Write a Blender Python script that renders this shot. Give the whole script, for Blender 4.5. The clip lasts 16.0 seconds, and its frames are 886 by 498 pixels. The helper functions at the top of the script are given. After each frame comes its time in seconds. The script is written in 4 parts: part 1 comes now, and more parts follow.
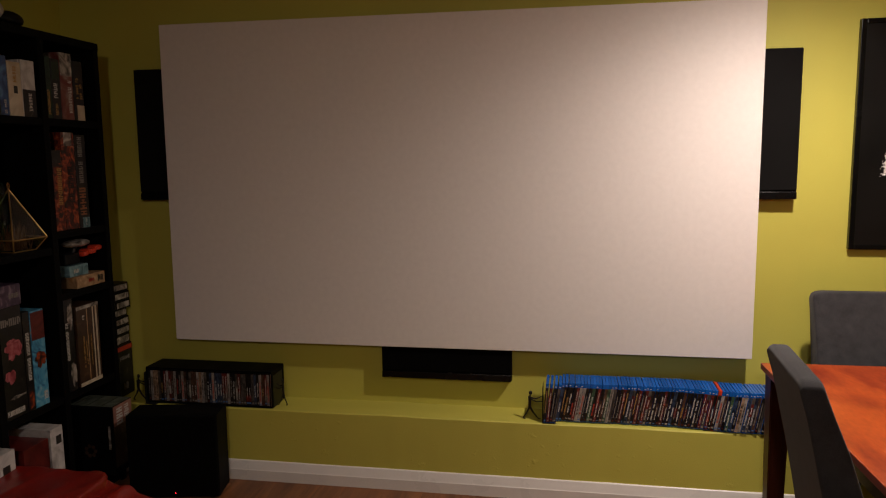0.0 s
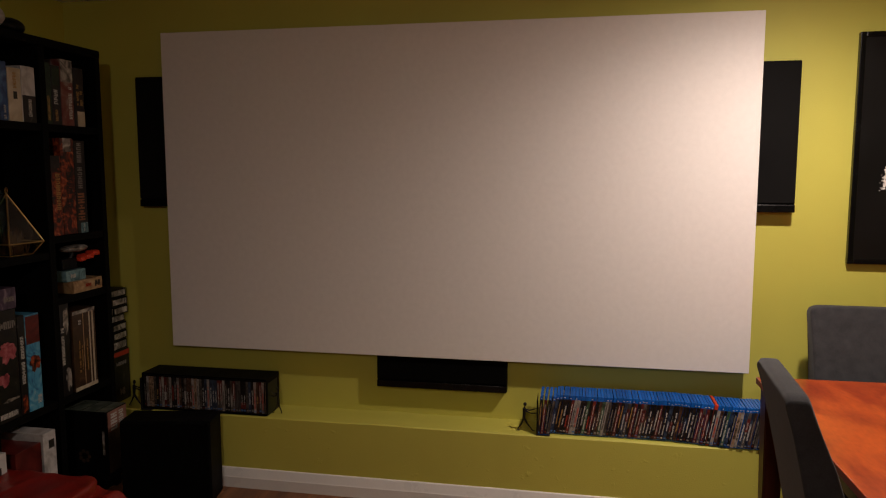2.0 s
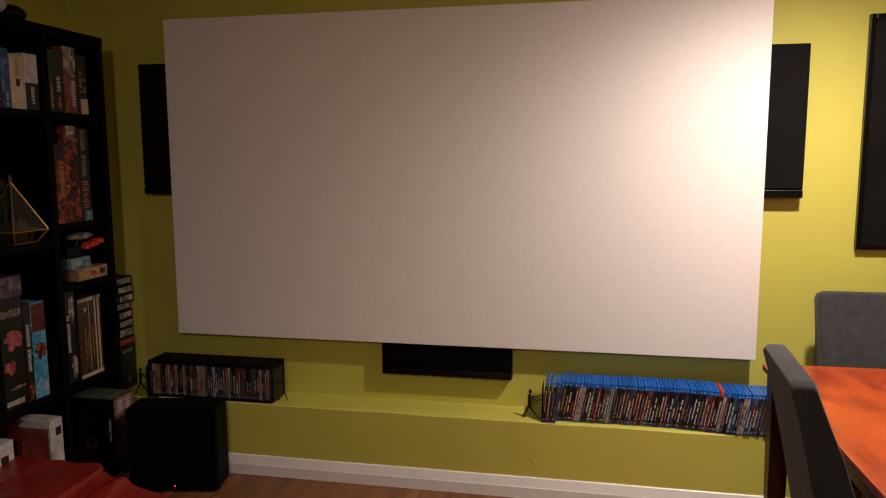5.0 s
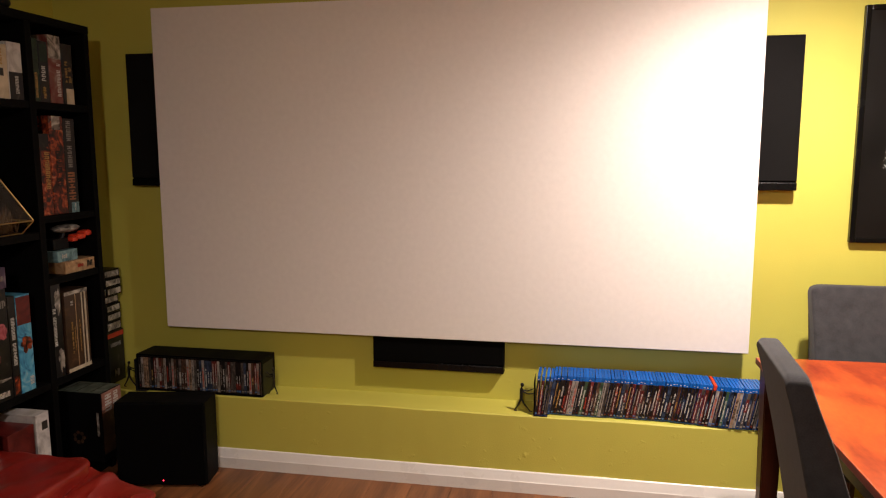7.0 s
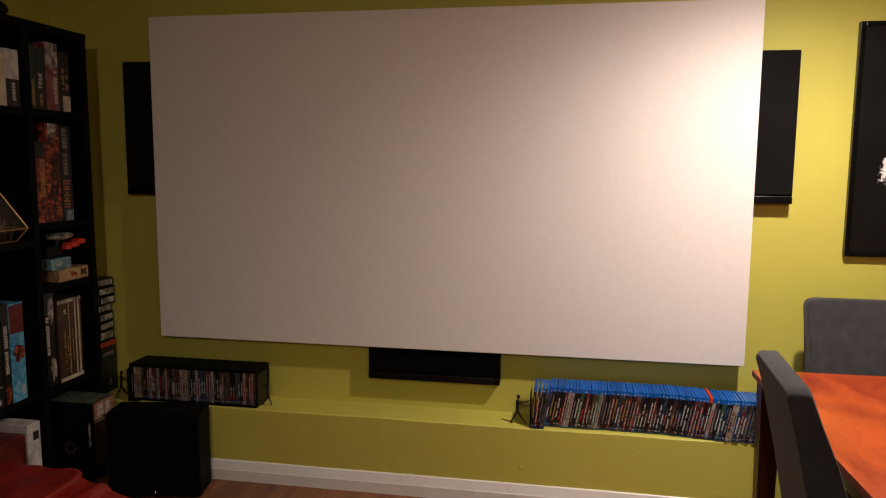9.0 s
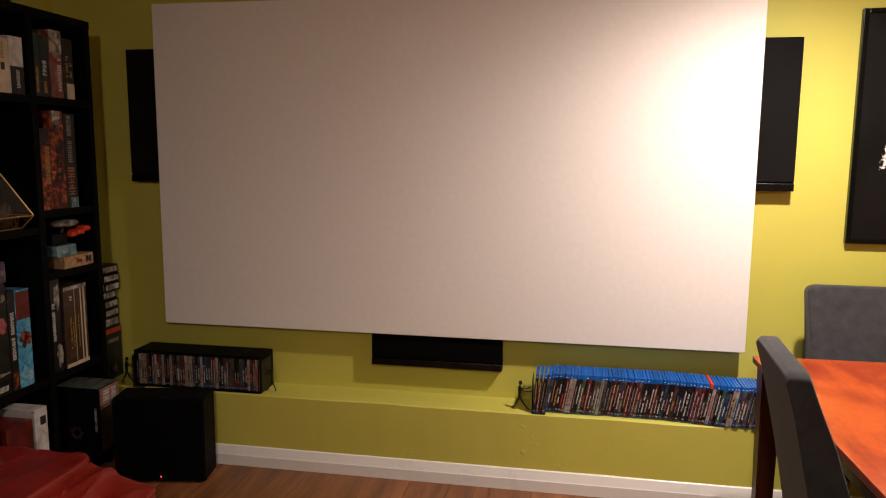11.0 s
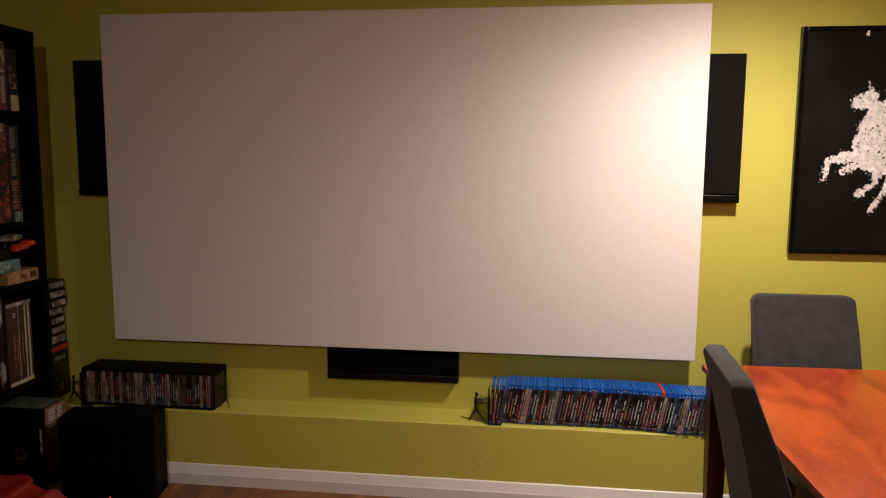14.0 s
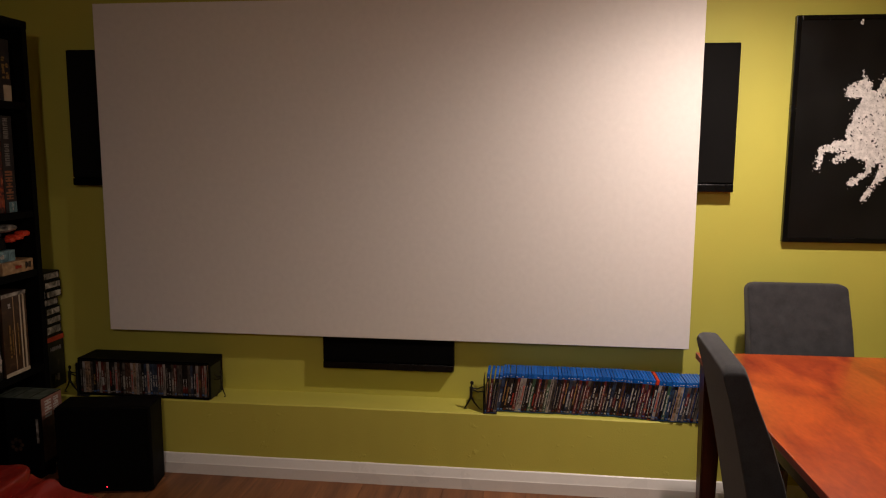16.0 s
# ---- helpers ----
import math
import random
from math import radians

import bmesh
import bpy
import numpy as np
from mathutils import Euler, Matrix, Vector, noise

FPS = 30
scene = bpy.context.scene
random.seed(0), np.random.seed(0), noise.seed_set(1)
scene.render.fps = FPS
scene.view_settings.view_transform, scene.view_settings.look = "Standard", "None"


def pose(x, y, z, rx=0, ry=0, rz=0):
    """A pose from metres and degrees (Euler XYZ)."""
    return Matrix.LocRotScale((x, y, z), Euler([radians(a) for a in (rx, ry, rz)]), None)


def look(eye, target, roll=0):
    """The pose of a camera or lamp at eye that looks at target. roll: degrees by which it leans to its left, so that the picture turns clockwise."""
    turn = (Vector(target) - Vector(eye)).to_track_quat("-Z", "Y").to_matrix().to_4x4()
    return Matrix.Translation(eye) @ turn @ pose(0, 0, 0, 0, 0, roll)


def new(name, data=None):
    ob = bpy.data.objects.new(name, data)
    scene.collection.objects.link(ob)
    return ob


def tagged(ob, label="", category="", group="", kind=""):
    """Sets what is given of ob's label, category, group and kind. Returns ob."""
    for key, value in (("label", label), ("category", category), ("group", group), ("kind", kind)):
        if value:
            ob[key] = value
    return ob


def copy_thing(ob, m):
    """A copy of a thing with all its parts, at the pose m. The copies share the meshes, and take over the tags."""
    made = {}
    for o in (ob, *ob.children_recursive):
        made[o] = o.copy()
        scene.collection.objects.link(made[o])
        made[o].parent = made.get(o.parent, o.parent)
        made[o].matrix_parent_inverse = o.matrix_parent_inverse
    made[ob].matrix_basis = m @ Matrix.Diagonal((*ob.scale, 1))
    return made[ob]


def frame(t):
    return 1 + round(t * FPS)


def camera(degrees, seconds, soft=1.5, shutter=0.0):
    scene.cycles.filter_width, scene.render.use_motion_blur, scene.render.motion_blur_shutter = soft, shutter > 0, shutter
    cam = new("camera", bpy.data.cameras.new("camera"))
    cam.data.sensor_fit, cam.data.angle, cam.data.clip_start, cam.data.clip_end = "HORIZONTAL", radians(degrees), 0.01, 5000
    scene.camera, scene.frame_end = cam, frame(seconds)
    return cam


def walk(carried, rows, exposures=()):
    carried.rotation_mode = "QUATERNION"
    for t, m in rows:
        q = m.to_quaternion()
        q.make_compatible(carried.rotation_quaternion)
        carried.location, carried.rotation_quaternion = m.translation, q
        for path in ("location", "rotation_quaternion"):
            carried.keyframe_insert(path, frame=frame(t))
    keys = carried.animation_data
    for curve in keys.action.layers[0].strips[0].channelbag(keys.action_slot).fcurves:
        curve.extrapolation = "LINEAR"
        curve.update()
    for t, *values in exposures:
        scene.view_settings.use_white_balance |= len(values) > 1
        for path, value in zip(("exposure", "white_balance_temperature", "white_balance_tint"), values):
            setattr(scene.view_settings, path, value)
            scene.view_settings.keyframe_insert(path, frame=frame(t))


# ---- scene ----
cam = camera(63.0, 16.0, soft=1.15)
PATH = [
    (0, (0.117, -3.418, 1.579), (-0.223, -1.464, 1.328), -0.6),
    (0.5, (0.149, -3.403, 1.573), (-0.199, -1.446, 1.355), 0.0),
    (1, (0.162, -3.398, 1.572), (-0.21, -1.447, 1.338), 0.1),
    (1.5, (0.171, -3.398, 1.573), (-0.21, -1.448, 1.344), 0.1),
    (2, (0.183, -3.401, 1.57), (-0.186, -1.448, 1.35), -0.0),
    (2.5, (0.184, -3.401, 1.567), (-0.191, -1.451, 1.327), 0.1),
    (3, (0.184, -3.395, 1.568), (-0.209, -1.45, 1.32), -0.1),
    (3.5, (0.185, -3.394, 1.568), (-0.214, -1.45, 1.318), -0.0),
    (4, (0.191, -3.39, 1.564), (-0.206, -1.446, 1.312), -0.0),
    (6.5, (0.189, -3.373, 1.562), (-0.182, -1.425, 1.305), -0.5),
    (7, (0.195, -3.353, 1.557), (-0.175, -1.406, 1.285), -0.1),
    (7.5, (0.183, -3.349, 1.551), (-0.183, -1.402, 1.279), 0.1),
    (8, (0.181, -3.342, 1.551), (-0.166, -1.391, 1.284), 0.0),
    (8.5, (0.176, -3.346, 1.555), (-0.163, -1.389, 1.32), 0.1),
    (9, (0.164, -3.356, 1.553), (-0.18, -1.401, 1.313), 0.4),
    (11.5, (0.164, -3.374, 1.549), (-0.187, -1.425, 1.272), 0.4),
    (12, (0.164, -3.367, 1.553), (-0.195, -1.419, 1.274), 0.3),
    (12.5, (0.169, -3.364, 1.551), (-0.2, -1.418, 1.275), 0.1),
    (13, (0.166, -3.359, 1.548), (-0.193, -1.412, 1.265), 0.5),
    (13.5, (0.18, -3.359, 1.551), (-0.117, -1.4, 1.281), 0.4),
    (14, (0.183, -3.378, 1.555), (-0.055, -1.406, 1.315), 0.4),
    (14.5, (0.197, -3.392, 1.559), (0.007, -1.413, 1.338), -0.1),
    (15, (0.198, -3.394, 1.555), (0.002, -1.417, 1.331), 0.0),
    (15.5, (0.19, -3.389, 1.555), (-0.029, -1.416, 1.314), 0.3),
    (16, (0.187, -3.384, 1.552), (-0.039, -1.415, 1.286), 0.3),
]
EXPOSURES = [(0.0, 0.13, 6639, 10), (0.5, 0.03, 6652, 10), (1.0, 0.02, 6654, 10), (2.0, 0.03, 6652, 10), (2.5, 0.03, 6652, 10), (3.0, 0.11, 6642, 10), (3.5, 0.23, 6625, 10), (4.0, 0.52, 6590, 10), (5.2, 0.55, 6590, 10), (6.5, 0.52, 6590, 10), (7.0, 1.25, 6590, 10), (7.5, 1.2, 6590, 10), (8.0, 1.23, 6590, 10),
             (8.5, 0.97, 6590, 10), (9.0, 0.53, 6590, 10), (10.2, 0.7, 6590, 10), (11.5, 1.1, 6590, 10), (12.0, 1.23, 6590, 10), (13.0, 1.23, 6590, 10), (13.5, 1.17, 6590, 10), (14.0, 0.46, 6594, 10), (14.5, 0.33, 6612, 10), (15.0, 0.3, 6616, 10), (15.5, 0.2, 6629, 10), (16.0, 0.16, 6635, 10)]
walk(cam, [(t, look(eye, aim, roll)) for t, eye, aim, roll in PATH], EXPOSURES)

# ---- light ----
world = bpy.data.worlds.new("night")
scene.world = world
world.use_nodes = True
world.node_tree.nodes["Background"].inputs[0].default_value = (0.01, 0.012, 0.02, 1)
world.node_tree.nodes["Background"].inputs[1].default_value = 0.2


def spot_lamp(name, m, watts, colour, cone, blend, radius):
    data = bpy.data.lights.new(name, "SPOT")
    data.energy, data.color, data.spot_size, data.spot_blend, data.shadow_soft_size = watts, colour, radians(cone), blend, radius
    ob = new(name, data)
    ob.matrix_world = m
    return ob


def disc_lamp(name, m, watts, colour, size):
    data = bpy.data.lights.new(name, "AREA")
    data.energy, data.color, data.shape, data.size = watts, colour, "DISK", size
    ob = new(name, data)
    ob.matrix_world = m
    return ob


WARM = (1.0, 0.85, 0.765)
LAMP_A = Vector((1.04, -0.92, 2.395))
LAMP_B = Vector((0.0, -4.40, 2.395))
disc_lamp("table_downlight_spill", look(LAMP_A, LAMP_A + Vector((0.02, 0.0, -1))), 15, WARM, 0.09)
spot_lamp("table_downlight_beam", look(LAMP_A, LAMP_A + Vector((0.02, 0.0, -1))), 74, WARM, 160, 0.9, 0.045)
spot_lamp("rear_downlight_lamp", look(LAMP_B, LAMP_B + Vector((-0.1, 0.6, -1))), 92, WARM, 170, 0.9, 0.09)

# ---- materials ----


def nodes_of(name):
    m = bpy.data.materials.new(name)
    m.use_nodes = True
    nt = m.node_tree
    return m, nt, nt.nodes["Principled BSDF"]


def mat(name, colour, rough=0.5, metal=0.0, vary=0.12, scale=6.0, fine=80.0, bump=0.15, depth=0.002, stretch=(1, 1, 1), rnd=0.0, coat=0.0, sheen=0.0, spec=0.5):
    """A surface with variation at two scales, relief, and a little wear in its gloss."""
    m, nt, b = nodes_of(name)
    n, l = nt.nodes, nt.links
    tc = n.new("ShaderNodeTexCoord")
    mp = n.new("ShaderNodeMapping")
    mp.inputs["Scale"].default_value = stretch
    l.new(tc.outputs["Object"], mp.inputs[0])
    big, small = n.new("ShaderNodeTexNoise"), n.new("ShaderNodeTexNoise")
    big.inputs["Scale"].default_value, small.inputs["Scale"].default_value = scale, fine
    big.inputs["Detail"].default_value, small.inputs["Detail"].default_value = 5, 4
    l.new(mp.outputs[0], big.inputs[0]), l.new(mp.outputs[0], small.inputs[0])
    add = n.new("ShaderNodeMath")
    add.operation = "MULTIPLY_ADD"
    l.new(small.outputs[0], add.inputs[0])
    add.inputs[1].default_value = 0.5
    l.new(big.outputs[0], add.inputs[2])
    rng = n.new("ShaderNodeMapRange")
    rng.inputs[1].default_value, rng.inputs[2].default_value = 0.45, 1.05
    rng.inputs[3].default_value, rng.inputs[4].default_value = 1 - vary, 1 + vary
    l.new(add.outputs[0], rng.inputs[0])
    fac = rng.outputs[0]
    if rnd:
        oi = n.new("ShaderNodeObjectInfo")
        r2 = n.new("ShaderNodeMapRange")
        r2.inputs[3].default_value, r2.inputs[4].default_value = 1 - rnd, 1 + rnd
        l.new(oi.outputs["Random"], r2.inputs[0])
        mul = n.new("ShaderNodeMath")
        mul.operation = "MULTIPLY"
        l.new(fac, mul.inputs[0]), l.new(r2.outputs[0], mul.inputs[1])
        fac = mul.outputs[0]
    sc = n.new("ShaderNodeVectorMath")
    sc.operation = "SCALE"
    sc.inputs[0].default_value = colour
    l.new(fac, sc.inputs["Scale"])
    l.new(sc.outputs[0], b.inputs["Base Color"])
    rr = n.new("ShaderNodeMapRange")
    rr.inputs[1].default_value, rr.inputs[2].default_value = 0.3, 0.7
    rr.inputs[3].default_value, rr.inputs[4].default_value = max(rough - 0.07, 0.03), min(rough + 0.09, 1)
    l.new(big.outputs[0], rr.inputs[0])
    l.new(rr.outputs[0], b.inputs["Roughness"])
    b.inputs["Metallic"].default_value = metal
    b.inputs["Coat Weight"].default_value = coat
    b.inputs["Coat Roughness"].default_value = 0.15
    b.inputs["Sheen Weight"].default_value = sheen
    b.inputs["Specular IOR Level"].default_value = spec
    bp = n.new("ShaderNodeBump")
    bp.inputs["Strength"].default_value, bp.inputs["Distance"].default_value = bump, depth
    l.new(add.outputs[0], bp.inputs["Height"])
    l.new(bp.outputs[0], b.inputs["Normal"])
    return m


def wood(name, dark, light, rough, along="y", ring=9.0, coat=0.0, rnd=0.12, long=0.08):
    """Wood with grain stretched along one axis."""
    m, nt, b = nodes_of(name)
    n, l = nt.nodes, nt.links
    tc, oi, mp = n.new("ShaderNodeTexCoord"), n.new("ShaderNodeObjectInfo"), n.new("ShaderNodeMapping")
    mp.inputs["Scale"].default_value = {"x": (long, 1, 1), "y": (1, long, 1), "z": (1, 1, long)}[along]
    sh = n.new("ShaderNodeVectorMath")
    sh.operation = "MULTIPLY_ADD"
    l.new(oi.outputs["Random"], sh.inputs[0])
    sh.inputs[1].default_value = (37.0, 17.0, 11.0)
    l.new(tc.outputs["Object"], sh.inputs[2])
    l.new(sh.outputs[0], mp.inputs[0])
    big, fine = n.new("ShaderNodeTexNoise"), n.new("ShaderNodeTexNoise")
    big.inputs["Scale"].default_value, big.inputs["Detail"].default_value, big.inputs["Distortion"].default_value = ring, 6, 1.2
    fine.inputs["Scale"].default_value, fine.inputs["Detail"].default_value = ring * 14, 5
    l.new(mp.outputs[0], big.inputs[0]), l.new(mp.outputs[0], fine.inputs[0])
    mix = n.new("ShaderNodeMath")
    mix.operation = "MULTIPLY_ADD"
    l.new(fine.outputs[0], mix.inputs[0])
    mix.inputs[1].default_value = 0.35
    l.new(big.outputs[0], mix.inputs[2])
    ramp = n.new("ShaderNodeValToRGB")
    ramp.color_ramp.elements[0].position, ramp.color_ramp.elements[0].color = 0.48, (*dark, 1)
    ramp.color_ramp.elements[1].position, ramp.color_ramp.elements[1].color = 0.88, (*light, 1)
    l.new(mix.outputs[0], ramp.inputs[0])
    r2 = n.new("ShaderNodeMapRange")
    r2.inputs[3].default_value, r2.inputs[4].default_value = 1 - rnd, 1 + rnd
    l.new(oi.outputs["Random"], r2.inputs[0])
    sc = n.new("ShaderNodeVectorMath")
    sc.operation = "SCALE"
    l.new(ramp.outputs[0], sc.inputs[0]), l.new(r2.outputs[0], sc.inputs["Scale"])
    l.new(sc.outputs[0], b.inputs["Base Color"])
    b.inputs["Roughness"].default_value = rough
    b.inputs["Coat Weight"].default_value = coat
    b.inputs["Coat Roughness"].default_value = 0.2
    bp = n.new("ShaderNodeBump")
    bp.inputs["Strength"].default_value, bp.inputs["Distance"].default_value = 0.12, 0.001
    l.new(fine.outputs[0], bp.inputs["Height"])
    l.new(bp.outputs[0], b.inputs["Normal"])
    return m


def art(name, stops, scale, rough=0.35, distort=2.0):
    """Printed artwork: patches of a few inks, different on every copy."""
    m, nt, b = nodes_of(name)
    n, l = nt.nodes, nt.links
    tc, oi = n.new("ShaderNodeTexCoord"), n.new("ShaderNodeObjectInfo")
    sh = n.new("ShaderNodeVectorMath")
    sh.operation = "MULTIPLY_ADD"
    l.new(oi.outputs["Random"], sh.inputs[0])
    sh.inputs[1].default_value = (19.0, 7.0, 31.0)
    l.new(tc.outputs["Object"], sh.inputs[2])
    no = n.new("ShaderNodeTexNoise")
    no.inputs["Scale"].default_value, no.inputs["Detail"].default_value, no.inputs["Distortion"].default_value = scale, 6, distort
    l.new(sh.outputs[0], no.inputs[0])
    ramp = n.new("ShaderNodeValToRGB")
    cr = ramp.color_ramp
    for k, (p, c) in enumerate(stops):
        e = cr.elements[k] if k < 2 else cr.elements.new(p)
        e.position, e.color = p, (*c, 1)
    l.new(no.outputs[0], ramp.inputs[0])
    l.new(ramp.outputs[0], b.inputs["Base Color"])
    b.inputs["Roughness"].default_value = rough
    return m


def wall_paint(name, colour, lumps):
    """Matt emulsion over old plaster: roller stipple, trowel lumps and faint patches."""
    m, nt, b = nodes_of(name)
    n, l = nt.nodes, nt.links
    tc = n.new("ShaderNodeTexCoord")
    broad, stipple, trowel = n.new("ShaderNodeTexNoise"), n.new("ShaderNodeTexNoise"), n.new("ShaderNodeTexNoise")
    for node, s, d in ((broad, 1.7, 5), (stipple, 260, 3), (trowel, 21, 3)):
        node.inputs["Scale"].default_value, node.inputs["Detail"].default_value = s, d
        l.new(tc.outputs["Object"], node.inputs[0])
    trowel.inputs["Distortion"].default_value = 0.1
    rng = n.new("ShaderNodeMapRange")
    rng.inputs[1].default_value, rng.inputs[2].default_value, rng.inputs[3].default_value, rng.inputs[4].default_value = 0.3, 0.7, 0.93, 1.06
    l.new(broad.outputs[0], rng.inputs[0])
    sc = n.new("ShaderNodeVectorMath")
    sc.operation = "SCALE"
    sc.inputs[0].default_value = colour
    l.new(rng.outputs[0], sc.inputs["Scale"])
    l.new(sc.outputs[0], b.inputs["Base Color"])
    b.inputs["Roughness"].default_value = 0.62
    pick = n.new("ShaderNodeMapRange")
    pick.inputs[1].default_value, pick.inputs[2].default_value = 0.64, 0.80
    l.new(trowel.outputs[0], pick.inputs[0])
    b1, b2 = n.new("ShaderNodeBump"), n.new("ShaderNodeBump")
    b1.inputs["Strength"].default_value, b1.inputs["Distance"].default_value = 0.35, 0.0016
    b2.inputs["Strength"].default_value, b2.inputs["Distance"].default_value = lumps, 0.005
    l.new(stipple.outputs[0], b1.inputs["Height"])
    l.new(pick.outputs[0], b2.inputs["Height"]), l.new(b1.outputs[0], b2.inputs["Normal"])
    l.new(b2.outputs[0], b.inputs["Normal"])
    return m


def glass(name, colour, rough=0.02):
    m, nt, b = nodes_of(name)
    b.inputs["Base Color"].default_value = (*colour, 1)
    b.inputs["Transmission Weight"].default_value = 1
    b.inputs["Roughness"].default_value = rough
    b.inputs["IOR"].default_value = 1.45
    return m


def glow(name, colour, power):
    m, nt, b = nodes_of(name)
    b.inputs["Base Color"].default_value = (*colour, 1)
    b.inputs["Emission Color"].default_value = (*colour, 1)
    b.inputs["Emission Strength"].default_value = power
    return m


LIME = (0.540, 0.50, 0.086)
M_WALL = wall_paint("lime_wall_paint", LIME, 0.12)
M_PLASTER = wall_paint("lime_paint_on_rough_plaster", LIME, 0.36)
M_CEIL = mat("white_ceiling_paint", (0.78, 0.77, 0.74), 0.8, scale=2, vary=0.03, bump=0.1)
M_WHITE = mat("white_gloss_woodwork", (0.78, 0.76, 0.73), 0.3, scale=5, vary=0.04, bump=0.05)
M_SCREEN = mat("white_screen_fabric", (0.80, 0.752, 0.722), 0.85, scale=38, fine=240, vary=0.035, bump=0.35, depth=0.0006)
M_BLACKWOOD = mat("black_stained_wood", (0.0024, 0.0022, 0.0022), 0.6, spec=0.08, scale=6, fine=90, vary=0.3, bump=0.12, depth=0.001, stretch=(1, 0.2, 1))
M_BLACKVINYL = mat("black_vinyl_cabinet", (0.0016, 0.0016, 0.0018), 0.6, spec=0.10, fine=300, vary=0.2, bump=0.15, depth=0.0006)
# The same cloth twice: lamp-lit tone for wall speakers, shaded tone for the rest.
M_CLOTH_LIT = mat("black_speaker_cloth_lit", (0.0075, 0.0072, 0.0072), 0.95, spec=0.06, fine=600, vary=0.25, bump=0.4, depth=0.0006)
M_CLOTH_SHADED = mat("black_speaker_cloth_shaded", (0.0022, 0.0021, 0.0022), 0.95, spec=0.06, fine=600, vary=0.25, bump=0.4, depth=0.0006)
M_GLOSSBLACK = mat("gloss_black_plastic", (0.003, 0.003, 0.0032), 0.22, spec=0.3, vary=0.1)
M_STEEL = mat("black_painted_steel", (0.003, 0.003, 0.003), 0.5, metal=0.0, vary=0.2)
M_SUEDE = mat("slate_grey_suede", (0.036, 0.036, 0.039), 0.95, scale=22, fine=260, vary=0.34, bump=0.4, depth=0.0015, sheen=0.12, spec=0.15)
M_TABLE = wood("cherry_table_wood", (0.22, 0.021, 0.006), (0.50, 0.082, 0.013), 0.33, "y", 5.5, coat=0.25, rnd=0.0, long=0.38)
M_LEG = wood("dark_cherry_leg", (0.040, 0.009, 0.005), (0.085, 0.018, 0.008), 0.4, "z", 12.0)
M_FLOOR = wood("laminate_oak", (0.11, 0.040, 0.014), (0.27, 0.105, 0.038), 0.40, "y", 11.0)
M_RED = mat("red_leather", (0.21, 0.011, 0.007), 0.36, spec=0.45, scale=7, fine=160, vary=0.2, bump=0.35, depth=0.002)
M_BLUE = mat("blue_translucent_case", (0.008, 0.11, 0.46), 0.14, vary=0.1, rnd=0.2)
M_ORANGE = mat("orange_red_case", (0.62, 0.05, 0.02), 0.3, vary=0.05)
M_BLACKCASE = mat("black_disc_case", (0.004, 0.004, 0.0045), 0.4, spec=0.2, vary=0.1)
M_PAPER = mat("page_paper", (0.62, 0.56, 0.46), 0.85, fine=300, vary=0.1, stretch=(1, 8, 1))
M_INK_W = mat("pale_lettering_ink", (0.56, 0.54, 0.50), 0.5, vary=0.15, fine=200)
M_INK_G = mat("gold_lettering_ink", (0.42, 0.24, 0.07), 0.45, vary=0.2, fine=200)
M_INK_O = mat("orange_lettering_ink", (0.32, 0.13, 0.06), 0.5, vary=0.3, fine=60)
M_INK_R = mat("red_lettering_ink", (0.42, 0.04, 0.02), 0.5, vary=0.15)
M_INK_B = mat("blue_lettering_ink", (0.06, 0.16, 0.40), 0.5, vary=0.15)
M_INK_K = mat("black_lettering_ink", (0.02, 0.018, 0.016), 0.5, vary=0.15)
M_BRASS = mat("brass_came", (0.55, 0.34, 0.12), 0.35, metal=0.9, vary=0.2)
M_GLASS = glass("clear_glass", (0.95, 0.97, 0.95))
M_TEAL = glass("teal_glass", (0.05, 0.55, 0.50), 0.05)
M_CANVASBLACK = mat("black_painted_canvas", (0.0055, 0.0053, 0.0052), 0.34, spec=0.3, scale=4, fine=260, vary=0.3, bump=0.25, depth=0.0008)
M_SPLASH = mat("white_splashed_paint", (0.74, 0.71, 0.69), 0.6, scale=45, fine=140, vary=0.35, bump=0.6, depth=0.004)
M_SWITCH = mat("lime_painted_plastic", (0.60, 0.55, 0.10), 0.4, vary=0.04)
M_LED = glow("red_led", (1.0, 0.02, 0.05), 4.0)
M_LAMPGLOW = glow("lamp_lens", (1.0, 0.86, 0.70), 6.0)
M_CHROME = mat("satin_nickel", (0.6, 0.58, 0.55), 0.3, metal=1.0, vary=0.1)

# ---- mesh helpers ----


def bm_box(sx, sy, sz, at=(0, 0, 0), bevel=0.0, seg=1, bm=None, turn=None):
    """A box with its middle at `at`, with rounded edges."""
    one = bmesh.new()
    bmesh.ops.create_cube(one, size=1)
    bmesh.ops.scale(one, vec=(sx, sy, sz), verts=one.verts)
    if bevel:
        bmesh.ops.bevel(one, geom=list(one.edges), offset=bevel, segments=seg, affect="EDGES", profile=0.5, clamp_overlap=True)
    m = Matrix.Translation(at) @ (turn or Matrix())
    bmesh.ops.transform(one, matrix=m, verts=one.verts)
    if bm is None:
        return one
    joined(bm, one)
    return bm


def joined(bm, other):
    tmp = bpy.data.meshes.new("tmp")
    other.to_mesh(tmp)
    other.free()
    bm.from_mesh(tmp)
    bpy.data.meshes.remove(tmp)
    return bm


